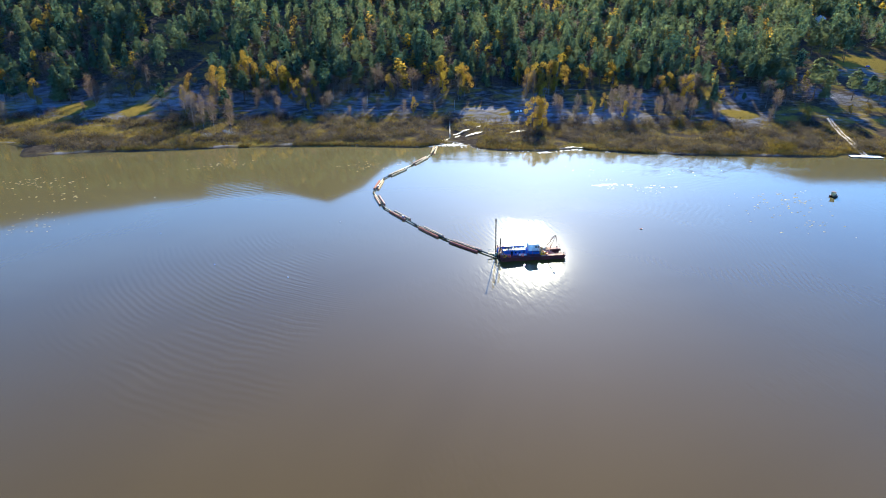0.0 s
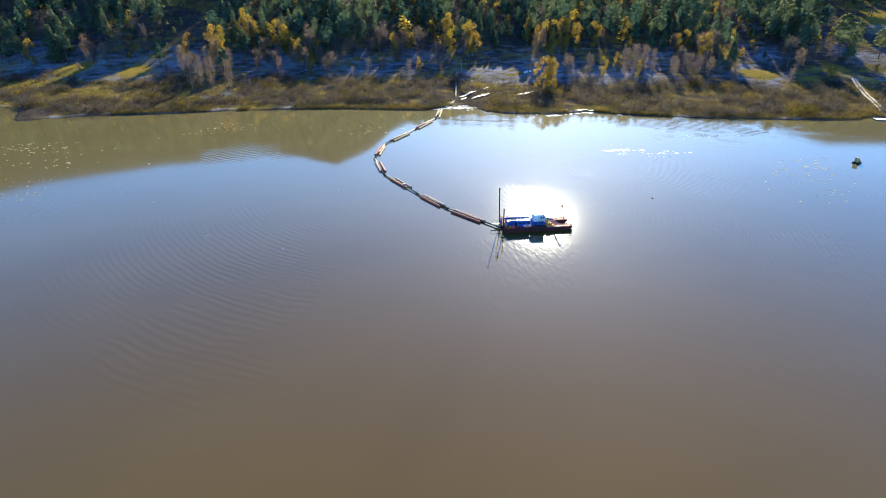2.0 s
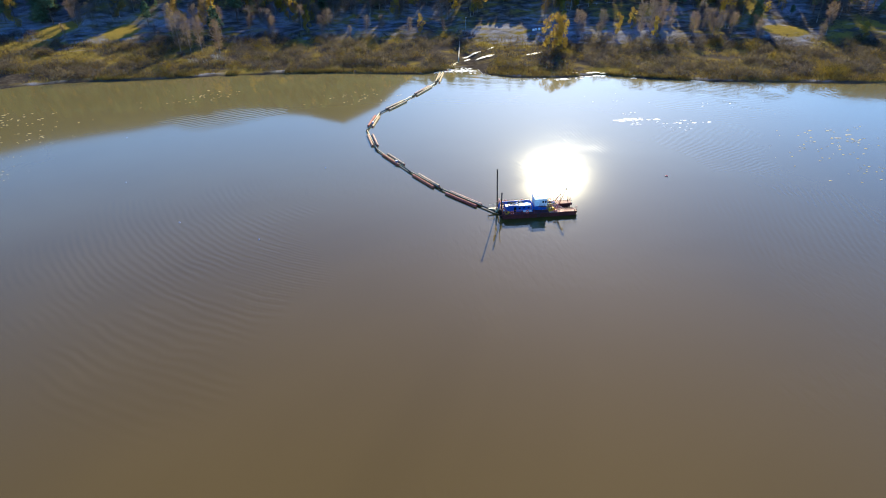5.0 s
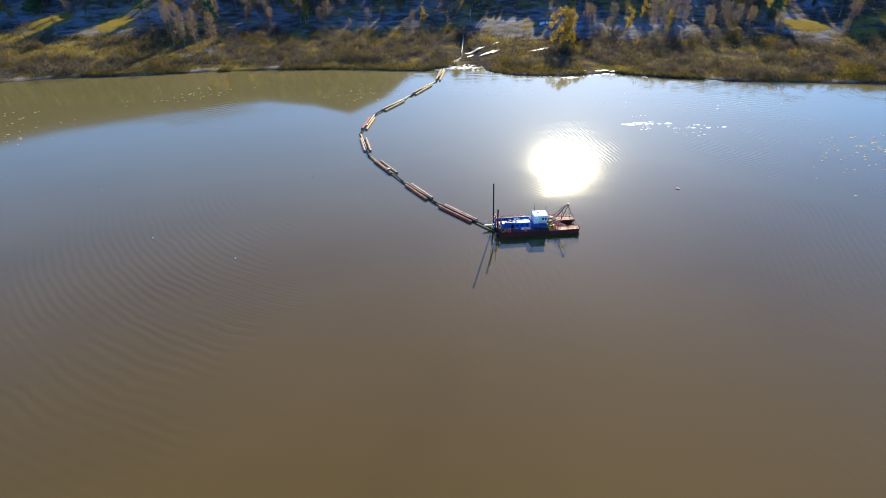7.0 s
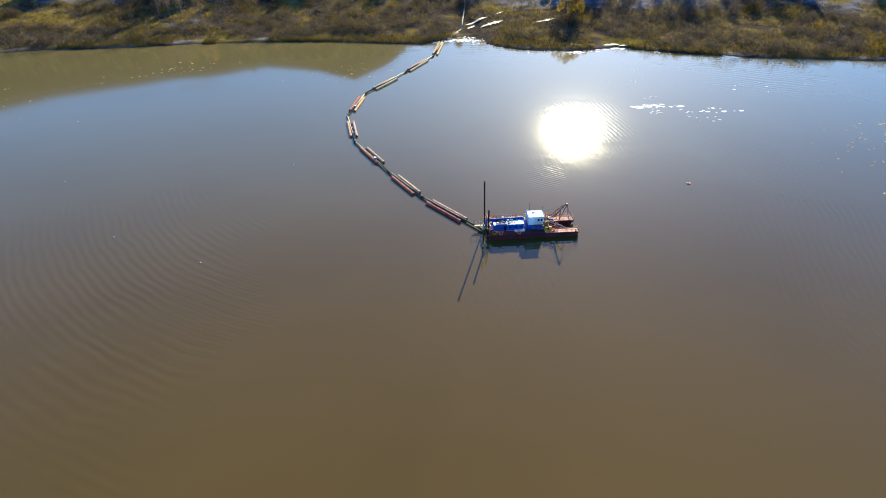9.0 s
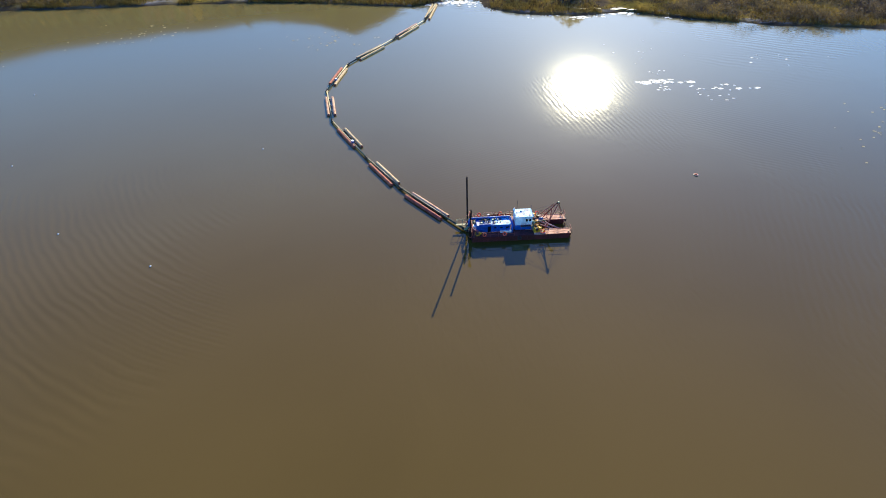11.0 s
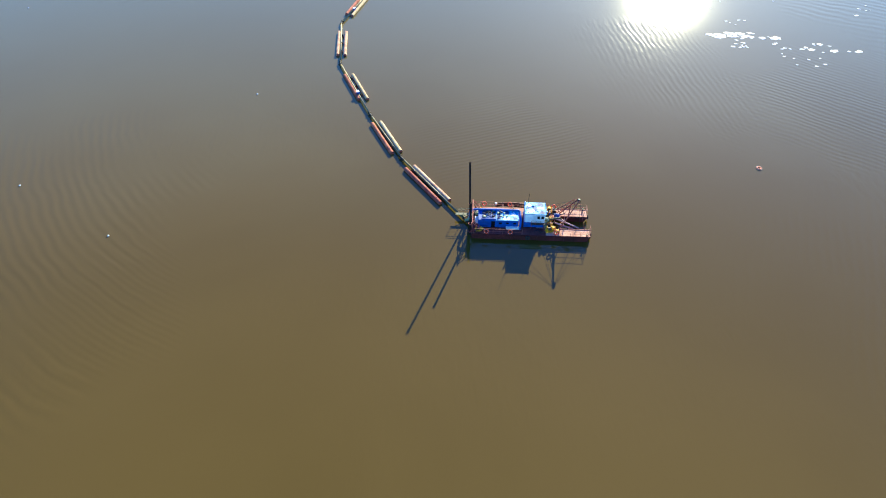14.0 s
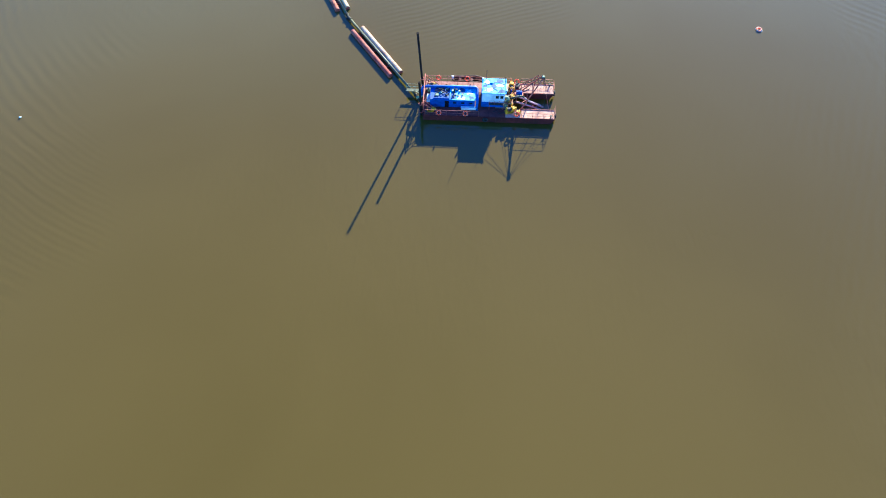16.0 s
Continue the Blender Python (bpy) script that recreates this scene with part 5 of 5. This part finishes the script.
for x, y in ((8.5, -0.14), (18.08, 1.0), (18.08, 4.9)):
    tyre = thing("tyre_fender", "black tyre hung as a fender on the hull", "tyre", "tyre fenders", at=(x, y, 0.62))
    part("tyre", ring(0.28, 0.11, 22, 10, pose(0, 0, 0, 90, 0, 0) if y < 0 else pose(0, 0, 0, 0, 90, 0)), RUBBER, tyre, smooth=True)

# work boat on the far side
boat = thing("work_boat", "small dark brown open steel boat moored beside the dredger", "boat", at=(6.1, 7.1, 0))
BROWN = material("dark_brown_boat_paint", (0.085, 0.035, 0.025), 0.55, second=(0.14, 0.06, 0.04), patch=1.0)
bm = bmesh.new()
outline = [(-2.3, 0.42), (-2.3, -0.42), (1.0, -0.62), (2.3, -0.22), (2.3, 0.22), (1.0, 0.62)]
rows = []
for inset, z in ((0.16, -0.25), (0.0, 0.62), (0.06, 0.62), (0.2, 0.0)):
    rows.append([bm.verts.new((x * (1 - inset / 2.6), y * (1 - inset / 0.7), z)) for x, y in outline])
for u, w in zip(rows, rows[1:]):
    for k in range(6):
        bm.faces.new((u[k], u[(k + 1) % 6], w[(k + 1) % 6], w[k]))
bm.faces.new(rows[0][::-1]), bm.faces.new(rows[-1])
part("boat_hull", bm, BROWN, boat)
for x in (-1.2, 0.4):
    part("thwart", box(x - 0.15, x + 0.15, -0.5, 0.5, 0.42, 0.47, 0.01), DECK_DARK, boat)
part("outboard_cover", box(-2.45, -2.1, -0.16, 0.16, 0.35, 0.95, 0.05), WHITE, boat, "white outboard motor cover")


# ---- things afloat ----
def blob(x, y, a, b, turn, z=0.012, thick=0.03, n=14):
    """A flat raft of foam or leaves with an uneven rim."""
    c, s = math.cos(turn), math.sin(turn)
    rim = []
    for k in range(n):
        t, f = k * math.tau / n, rng.uniform(0.55, 1.15)
        u, w = math.cos(t) * a * f, math.sin(t) * b * f
        rim.append((x + c * u - s * w, y + s * u + c * w, z))
    top = [(x + (px - x) * 0.8, y + (py - y) * 0.8, z + thick) for px, py, _ in rim] + [(x, y, z + thick * 1.3)]
    faces = [(k, (k + 1) % n, n + (k + 1) % n, n + k) for k in range(n)] + [(n + k, n + (k + 1) % n, 2 * n, 2 * n) for k in range(n)]
    return rim + top, faces


def rafts(name, spots, mat, label, category):
    """spots: x, y, how far they scatter in x and y, how many, smallest and largest radius."""
    v, f = [], []
    for x, y, sx, sy, n, lo, hi in spots:
        for _ in range(n):
            size = rng.uniform(lo, hi) * rng.uniform(0.6, 1.0)
            bv, bf = blob(x + rng.normal(0, sx), y + rng.normal(0, sy), size * rng.uniform(1.0, 1.8), size, rng.uniform(-0.5, 0.4))
            f += [tuple(dict.fromkeys(i + len(v) for i in q)) for q in bf]
            v += bv
    me = bpy.data.meshes.new(name)
    me.from_pydata(v, [], f)
    me.materials.append(mat)
    tagged(new(name, me), label, category, kind="stuff")


rafts("foam_patches", [(60.5, 72.8, 0.9, 0.9, 6, 0.2, 0.5), (58, 66.4, 1.8, 0.9, 28, 0.35, 0.9), (54.5, 66.2, 1.1, 0.6, 11, 0.3, 0.75), (58.5, 61.5, 1.1, 0.7, 8, 0.2, 0.5), (66.1, 65.5, 1.6, 0.5, 14, 0.35, 0.8),
                       (66.5, 63, 0.8, 0.4, 2, 0.3, 0.6), (69, 60, 2.0, 1.5, 5, 0.2, 0.5), (75, 61, 2.0, 1.2, 8, 0.3, 0.75), (82, 60.5, 1.8, 0.8, 5, 0.35, 0.9), (71, 55.5, 3, 1.5, 6, 0.2, 0.45),
                       (98, 81, 6, 3, 9, 0.2, 0.5), (62, 84, 14, 8, 10, 0.15, 0.35)], FOAM, "drifting white foam patches on the river", "foam")
rafts("shore_foam", [(52, 121.4, 3.5, 1.0, 12, 0.5, 1.3), (66, 125.3, 2.5, 0.8, 9, 0.6, 1.6), (60, 123, 6, 1.2, 10, 0.4, 0.9),
                       (82, 118.5, 5, 1.2, 9, 0.3, 0.8), (43, 124.5, 2.0, 0.8, 5, 0.3, 0.7), (34, 122, 1.0, 0.5, 2, 0.4, 0.6)], FOAM, "white foam washed against the river bank", "foam")
rafts("outfall_foam", [(7, 141.5, 4, 1.0, 60, 0.2, 0.8), (14, 142, 3, 2.0, 50, 0.2, 0.7), (10, 145, 5, 2.5, 40, 0.2, 0.9), (18, 139, 3.0, 2.5, 26, 0.2, 0.7), (2, 140.5, 2.5, 1.0, 14, 0.2, 0.6), (22, 133.5, 2.0, 1.5, 12, 0.2, 0.5)], FOAM, "dirty white foam on the muddy outfall", "foam")
rafts("floating_leaves", [(108, 33, 9, 7, 46, 0.15, 0.45), (118, 40, 6, 5, 36, 0.2, 0.6), (106, 13, 7, 5, 18, 0.15, 0.4), (-157, 97, 9, 4, 46, 0.2, 0.6), (-139, 75, 7, 4, 22, 0.15, 0.45), (-150, 86, 10, 6, 20, 0.15, 0.4),
                         (-92, 118, 10, 5, 40, 0.15, 0.42), (-33, 108, 8, 5, 38, 0.15, 0.42), (-137, 45, 6, 3, 18, 0.15, 0.4), (-141, 58, 6, 3, 10, 0.15, 0.35)], LEAF_MAT, "scattered yellow leaves drifting on the river", "leaves")

for x, y in ((-95.6, 34.3), (-75.3, 8.5), (-55.6, -2.2), (-42.9, 37.5), (-107.5, 71.6)):
    f = thing("marker_float", "small white net float on the water", "float", "white floats on the river", at=(x, y, 0.06))
    bm = bmesh.new()
    bmesh.ops.create_uvsphere(bm, u_segments=14, v_segments=9, radius=0.15)
    for v in bm.verts:
        v.co.z *= 0.8
    part("float_body", bm, WHITE, f, smooth=True)
    part("eye", ring(0.05, 0.015, 10, 5, pose(0, 0, 0.135, 90, 0, 0)), DARK_STEEL, f)

buoy = thing("tyre_buoy", "faded orange and white ring buoy afloat", "buoy", at=(49.2, 19.0, 0.08))
FADED = material("faded_orange_buoy", (0.75, 0.22, 0.10), 0.6, second=(0.62, 0.16, 0.07), patch=2.0)
part("ring_body", ring(0.40, 0.15, 28, 12), FADED, buoy, smooth=True)
buoy.scale = (0.8, 0.8, 0.8)
for k in range(4):
    part("band", ring(0.155, 0.02, 14, 5, pose(0, 0, 0, 0, 0, 45 + 90 * k) @ pose(0.40, 0, 0, 90, 0, 0)), WHITE, buoy)
part("grab_line", ring(0.60, 0.015, 28, 5), WHITE, buoy)

raft = thing("mooring_raft", "small dark drum raft with a pale plywood box", "raft", at=(134.9, 41.4, 0), turn=20)
raft.scale = (0.85, 0.85, 0.85)
PLY = material("pale_plywood", (0.55, 0.46, 0.22), 0.8, second=(0.4, 0.32, 0.16), patch=1.5)
for y in (-0.8, 0.8):
    part("drum", tube([(-1.4, y, 0.15), (1.4, y, 0.15)], 0.36, 14), RUBBER, raft, smooth=True)
part("platform", box(-1.4, 1.4, -1.2, 1.2, 0.5, 0.62, 0.02), BROWN, raft)
part("hut", box(-1.0, 0.2, -0.7, 0.7, 0.62, 2.1, 0.03), PLY, raft)
part("hut_roof", box(-1.15, 0.35, -0.85, 0.85, 2.1, 2.2, 0.02), BROWN, raft)
part("crate", box(0.45, 1.2, -0.6, 0.5, 0.62, 1.3, 0.03), BROWN, raft)

# ---- landing stage and its walkway ----
stage = thing("landing_stage", "low white floating landing stage at the bank", "jetty", at=(196.4, 94.4, 0), turn=-15.6)
for x in (-4.6, 0, 4.6):
    part("pontoon", box(x - 2.0, x + 2.0, -1.5, 1.5, -0.3, 0.35, 0.06), DARK_STEEL, stage)
for k in range(28):
    part("plank", box(-7.0 + k * 0.5 + 0.02, -6.5 + k * 0.5 - 0.02, -1.8, 1.8, 0.35, 0.42, 0.008), WHITE, stage)
for x in (-6.8, 6.8):
    part("mooring_post", tube([(x, 1.5, -0.4), (x, 1.5, 1.3)], 0.1, 8), BROWN, stage)
walkway = thing("walkway", "pale board walkway of two runs climbing the bank", "walkway")
p0, p1 = Vector((198.0, 96.6)), Vector((232.5, 161.5))
run = (p1 - p0).normalized()
cross = Vector((-run.y, run.x))
steps = 34
for k in range(steps):
    for off in (-0.85, 0.85):
        ends = []
        for f in (k / steps, (k + 0.96) / steps):
            q = p0.lerp(p1, f) + cross * (off + 0.5 * wobble(f * 40, 0, 0.15, 15))
            ends.append(Vector((q.x, q.y, max(0.45, land(q.x, q.y) + 0.22))))
        a, b = ends
        bm = bmesh.new()
        lo = [bm.verts.new((p.x + cross.x * s, p.y + cross.y * s, p.z + dz)) for dz in (-0.08, 0.0) for p, s in ((a, -0.5), (a, 0.5), (b, 0.5), (b, -0.5))]
        for q in ((3, 2, 1, 0), (4, 5, 6, 7), (0, 1, 5, 4), (1, 2, 6, 5), (2, 3, 7, 6), (3, 0, 4, 7)):
            bm.faces.new([lo[i] for i in q])
        part("board", bm, CONCRETE, walkway)
    if k % 4 == 0:
        q = p0.lerp(p1, k / steps)
        z = land(q.x, q.y)
        part("trestle", box(q.x - 0.9, q.x + 0.9, q.y - 0.08, q.y + 0.08, min(z, 0) - 0.4, max(0.37, z + 0.14), 0.01), BROWN, walkway)

# ---- street lamps and guard rail on the bank road ----
LAMP_GREY = material("galvanised_lamp_post", (0.42, 0.43, 0.44), 0.5, metal=0.4, patch=1.0)
for x, y, top in ((24.1, 212.6, 11.0), (-27.0, 229.0, 11.6), (159.3, 188.4, 11.0)):
    z = land(x, y)
    lamp = thing("street_lamp", "grey steel street lamp on the bank road", "street lamp", "lamps along the bank road", at=(x, y, z))
    part("post", tube([(0, 0, -0.3), (0, 0, top - z - 0.4), (0, -0.4, top - z)], 0.10, 8, radius_end=0.05), LAMP_GREY, lamp)
    part("lamp_head", box(-0.16, 0.16, -1.2, -0.4, top - z - 0.05, top - z + 0.09, 0.03), WHITE, lamp)
    part("foot", box(-0.25, 0.25, -0.25, 0.25, -0.3, 0.12, 0.02), CONCRETE, lamp)
guard = thing("guard_rail", "pale steel guard rail along the bank road", "guard rail")
line = [(88 + 5.5 * k, 236.5 - 0.5 * k) for k in range(6)]
for (ax, ay), (bx, by) in zip(line, line[1:]):
    za, zb = land(ax, ay), land(bx, by)
    part("rail", tube([(ax, ay, za + 0.8), (bx, by, zb + 0.8)], 0.055, 6), LAMP_GREY, guard)
    part("post", box(ax - 0.07, ax + 0.07, ay - 0.07, ay + 0.07, za - 0.3, za + 0.8, 0.01), LAMP_GREY, guard)

# ---- pale slurry and foam streaks by the outfall and shore, clutter on deck ----
# pale matt colour stands in for sky glints on the wet slurry
GLINT_STREAK = material("pale_glint_streak", (0.42, 0.39, 0.33), 0.6, second=(0.24, 0.22, 0.18), grain=4, patch=0.6, vary=0.2)
for ax, ay, bx, by, w in ((14.9, 164.5, 25, 170.5, 1.3), (15, 159, 19, 163, 1.0), (20.5, 159.5, 31, 165, 1.7), (44, 160, 55, 165.5, 1.2), (29, 173.5, 33, 177, 0.6),
                          # strips of foam on the low beach, in the same pale material
                          (48.5, 131.2, 52.5, 130.4, 0.7), (51, 129.4, 55.5, 129.0, 0.4), (57.5, 129.2, 60.5, 128.6, 0.6), (63.5, 127.8, 67.5, 127.9, 0.9), (66.5, 128.6, 69.5, 127.8, 0.7), (69, 126.6, 74, 126.8, 0.6), (82, 121.4, 86, 120.0, 0.4), (87, 119.2, 91, 118.0, 0.35)):
    v, f = [], []
    for k in range(9):
        t = k / 8
        x, y = ax + (bx - ax) * t, ay + (by - ay) * t
        half = w * math.sin(math.pi * (0.08 + 0.84 * t)) * rng.uniform(0.6, 1.2)
        z = max(0.0, land(x, y), land(x, y - half), land(x, y + half)) + 0.06
        v += [(x, y - half, z), (x, y + half, z), (x, y + half * 0.7, z + 0.04), (x, y - half * 0.7, z + 0.04)]
    for k in range(8):
        for q in range(4):
            f.append((k * 4 + q, k * 4 + (q + 1) % 4, k * 4 + 4 + (q + 1) % 4, k * 4 + 4 + q))
    f += [(3, 2, 1, 0), (32, 33, 34, 35)]
    me = bpy.data.meshes.new("slurry_stream")
    me.from_pydata(v, [], f)
    me.materials.append(GLINT_STREAK)
    tagged(new("slurry_stream", me), "pale streak of wet slurry and foam, sky glint in its colour", "slurry", "slurry streams", "structure")

for x, y, sx, sy, h, mat, label, cat in ((0.75, 5.2 - 0.9, 0.3, 0.22, 0.4, PALE_GREEN, "pale green tool box on the dredger's deck", "tool box"), (9.2, 5.1, 0.4, 0.3, 0.5, FRAME_RED, "red oxide deck locker on the dredger", "locker"),
                                         (10.4, 5.3, 0.25, 0.25, 0.6, WHITE, "white plastic drum on the dredger's deck", "drum"), (13.0, 0.9, 0.28, 0.22, 0.35, YELLOW_PAINT, "yellow pump unit on the deck", "pump"),
                                         (12.9, 5.4, 0.3, 0.3, 0.45, DARK_STEEL, "dark steel valve chest on the deck", "valve chest")):
    t = thing(cat.replace(" ", "_"), label, cat, at=(x, y, DECK), turn=float(rng.uniform(-20, 20)))
    part("body", box(-sx, sx, -sy, sy, 0.0, h, 0.03), mat, t)
    part("lid", box(-sx - 0.02, sx + 0.02, -sy - 0.02, sy + 0.02, h, h + 0.05, 0.01), mat, t)
    part("grip", tube([(-0.08, 0, h + 0.05), (-0.08, 0, h + 0.1), (0.08, 0, h + 0.1), (0.08, 0, h + 0.05)], 0.015, 6), DARK_STEEL, t)
for pts in ([(11.2, 0.9, 1.08), (10.4, 0.7, 1.06), (10.1, 1.2, 1.06), (9.5, 0.9, 1.06)], [(12.5, 4.6, 1.1), (13.4, 5.0, 1.06), (13.9, 4.7, 1.06), (14.6, 5.2, 1.06)], [(1.2, 5.3, 1.08), (2.2, 5.0, 1.06), (3.0, 5.4, 1.06), (4.2, 5.1, 1.06), (7.0, 5.3, 1.06)]):
    h = thing("deck_hose", "black rubber hose lying on the dredger's deck", "hose", "hoses on the deck")
    part("hose", tube(pts, 0.045, 8), RUBBER, h)

# ---- small things on the bank ----
RIME_LEAF = leafage("rimed_twigs", (0.42, 0.44, 0.44), (0.55, 0.56, 0.54), 0.3)
v = []
for x, y, h in ((-111, 170, 2.4), (-108.5, 170.6, 2.0), (-104.5, 170, 2.2), (-99, 173, 2.8), (-97, 172, 2.6), (-102, 178, 2.0), (103.6, 159.4, 1.6), (105.2, 159.8, 1.2)):
    n = 90
    a, e = rng.uniform(0, math.tau, n), rng.uniform(0.1, 1.4, n)
    ends = np.stack([np.cos(a) * np.cos(e), np.sin(a) * np.cos(e), np.sin(e)], 1) * rng.uniform(0.7, 1.05, (n, 1)) * h
    q, _ = cards(ends, np.full(n, 0.16), rng, 0.0, ends)
    w, _ = slivers(ends * 0.2, ends, np.full(n, 0.04), rng)
    v.append(np.concatenate([q, w]) + (x, y, land(x, y)))
v = np.concatenate(v)
tagged(new("rimed_bushes", from_arrays("rimed_bushes", v, np.arange(len(v)).reshape(-1, 4), RIME_LEAF, rng.uniform(0, 0.999, len(v) // 4), out=np.tile((0.0, -0.4, 1.0), (len(v) // 4, 1)) + rng.normal(0, 0.4, (len(v) // 4, 3)))), "low bushes white with rime beside the water", "bushes", kind="stuff")

for x, y in ((58.8, 201.1), (62.5, 203.3), (60.4, 202.4)):
    sack = thing("bulk_sack", "white woven bulk sack standing on the bank", "sack", "white sacks on the bank", at=(x, y, land(x, y) - 0.05), turn=float(rng.uniform(0, 90)))
    bm = box(-0.55, 0.55, -0.55, 0.55, 0, 1.1, 0.18)
    for q in bm.verts:
        q.co.x *= 1 + 0.12 * math.sin(q.co.z * 3)
        q.co.y *= 1 + 0.12 * math.sin(q.co.z * 3)
    part("sack_body", bm, WHITE, sack)
    for k in (-0.4, 0.4):
        part("sling", ring(0.16, 0.03, 14, 6, pose(k, 0, 1.12, 90, 0, 0)), WHITE, sack)

car = thing("car", "small blue car parked on the dry meadow", "car", at=(329.0, 247.0, land(329, 247)), turn=25)
bm = box(-2.0, 2.0, -0.82, 0.82, 0.35, 0.95, 0.12)
body = part("car_body", bm, BLUE, car)
bm = box(-1.3, 1.0, -0.74, 0.74, 0.95, 1.45, 0.14)
for q in bm.verts:
    if q.co.z > 1.2:
        q.co.x *= 0.72
part("cabin", bm, GLASS_DARK, car)
part("roof", box(-0.85, 0.65, -0.62, 0.62, 1.44, 1.49, 0.02), WHITE, car)
for x in (-1.25, 1.25):
    for y in (-0.8, 0.8):
        wheel = part("wheel", tube([(x, y - 0.1, 0.33), (x, y + 0.1, 0.33)], 0.33, 16), RUBBER, car)
        part("rim", tube([(x, y - 0.11, 0.33), (x, y + 0.11, 0.33)], 0.18, 12), LAMP_GREY, wheel)
for y in (-0.6, 0.6):
    part("headlight", box(1.98, 2.03, y - 0.16, y + 0.16, 0.62, 0.80, 0.01), WHITE, car)
    part("tail_light", box(-2.03, -1.98, y - 0.14, y + 0.14, 0.62, 0.80, 0.01), ORANGE, car)

# house at the wood's upper edge
house_z = land(*HOUSE)
home = thing("house", "small pale plastered house with a light blue metal roof", "house", at=(*HOUSE, house_z), turn=35)
ROOF_METAL = material("light_blue_roof_sheet", (0.34, 0.47, 0.58), 0.5, second=(0.26, 0.37, 0.47), grain=2.0, patch=0.4)
PLASTER = material("pale_plaster", (0.62, 0.60, 0.54), 0.85, second=(0.5, 0.48, 0.43), grain=2.0, patch=0.3)
part("wall", box(-4.5, 4.5, -3.5, 3.5, -1.5, 3.2, 0.03), PLASTER, home)
for side in (-1, 1):
    bm = bmesh.new()
    edge = [(-5.0, side * 4.2, 2.9), (5.0, side * 4.2, 2.9), (5.0, 0, 5.8), (-5.0, 0, 5.8)]
    lo = [bm.verts.new(p) for p in edge] + [bm.verts.new((x, y, z + 0.14)) for x, y, z in edge]
    for q in ((0, 1, 2, 3), (4, 5, 6, 7), (0, 1, 5, 4), (1, 2, 6, 5), (2, 3, 7, 6), (3, 0, 4, 7)):
        bm.faces.new([lo[i] for i in q])
    part("roof_slope", bm, ROOF_METAL, home)
for x in (-4.45, 4.45):
    bm = bmesh.new()
    lo = [bm.verts.new((x + dx, y, z)) for dx in (-0.05, 0.05) for y, z in ((-3.5, 3.2), (3.5, 3.2), (0, 5.75))]
    for q in ((0, 1, 2), (5, 4, 3), (0, 1, 4, 3), (1, 2, 5, 4), (2, 0, 3, 5)):
        bm.faces.new([lo[i] for i in q])
    part("gable", bm, PLASTER, home)
for x in (-2.6, 0.0, 2.6):
    pane = part("window", box(x - 0.55, x + 0.55, -3.56, -3.5, 0.9, 2.3, 0.01), WHITE, home)
    part("pane", box(x - 0.46, x + 0.46, -3.58, -3.55, 1.0, 2.2, 0.004), GLASS_DARK, pane)
part("chimney", box(1.6, 2.2, 0.6, 1.2, 4.5, 6.6, 0.03), PLASTER, home)

# power line over the eastern meadow
POLES = [(440.0, 440.0), (520.0, 400.0), (600.0, 360.0)]
tops = []
for x, y in POLES:
    z = land(x, y)
    pole = thing("power_pole", "weathered wooden power pole with a crossarm", "power pole", "poles of the power line", at=(x, y, z))
    part("post", tube([(0, 0, -0.5), (0, 0, 15)], 0.19, 10, radius_end=0.13), BARK, pole)
    part("crossarm", box(-0.09, 0.09, -1.6, 1.6, 14.1, 14.3, 0.02), BARK, pole)
    for q in (-1.5, 0.0, 1.5):
        part("insulator", tube([(0, q, 14.3), (0, q, 14.6)], 0.09, 8), WHITE, pole)
    tops.append(Vector((x, y, z + 14.6)))
for q in (-1.5, 0.0, 1.5):
    wire = thing("power_wire", "thin grey overhead power wire", "wire", "wires of the power line")
    for a, b in zip(tops, tops[1:]):
        pts = []
        for k in range(9):
            f = k / 8
            p = a.lerp(b, f) + Vector((0, q, -6.0 * f * (1 - f)))
            pts.append(p)
        part("span", tube(pts, 0.06, 5), LAMP_GREY, wire)
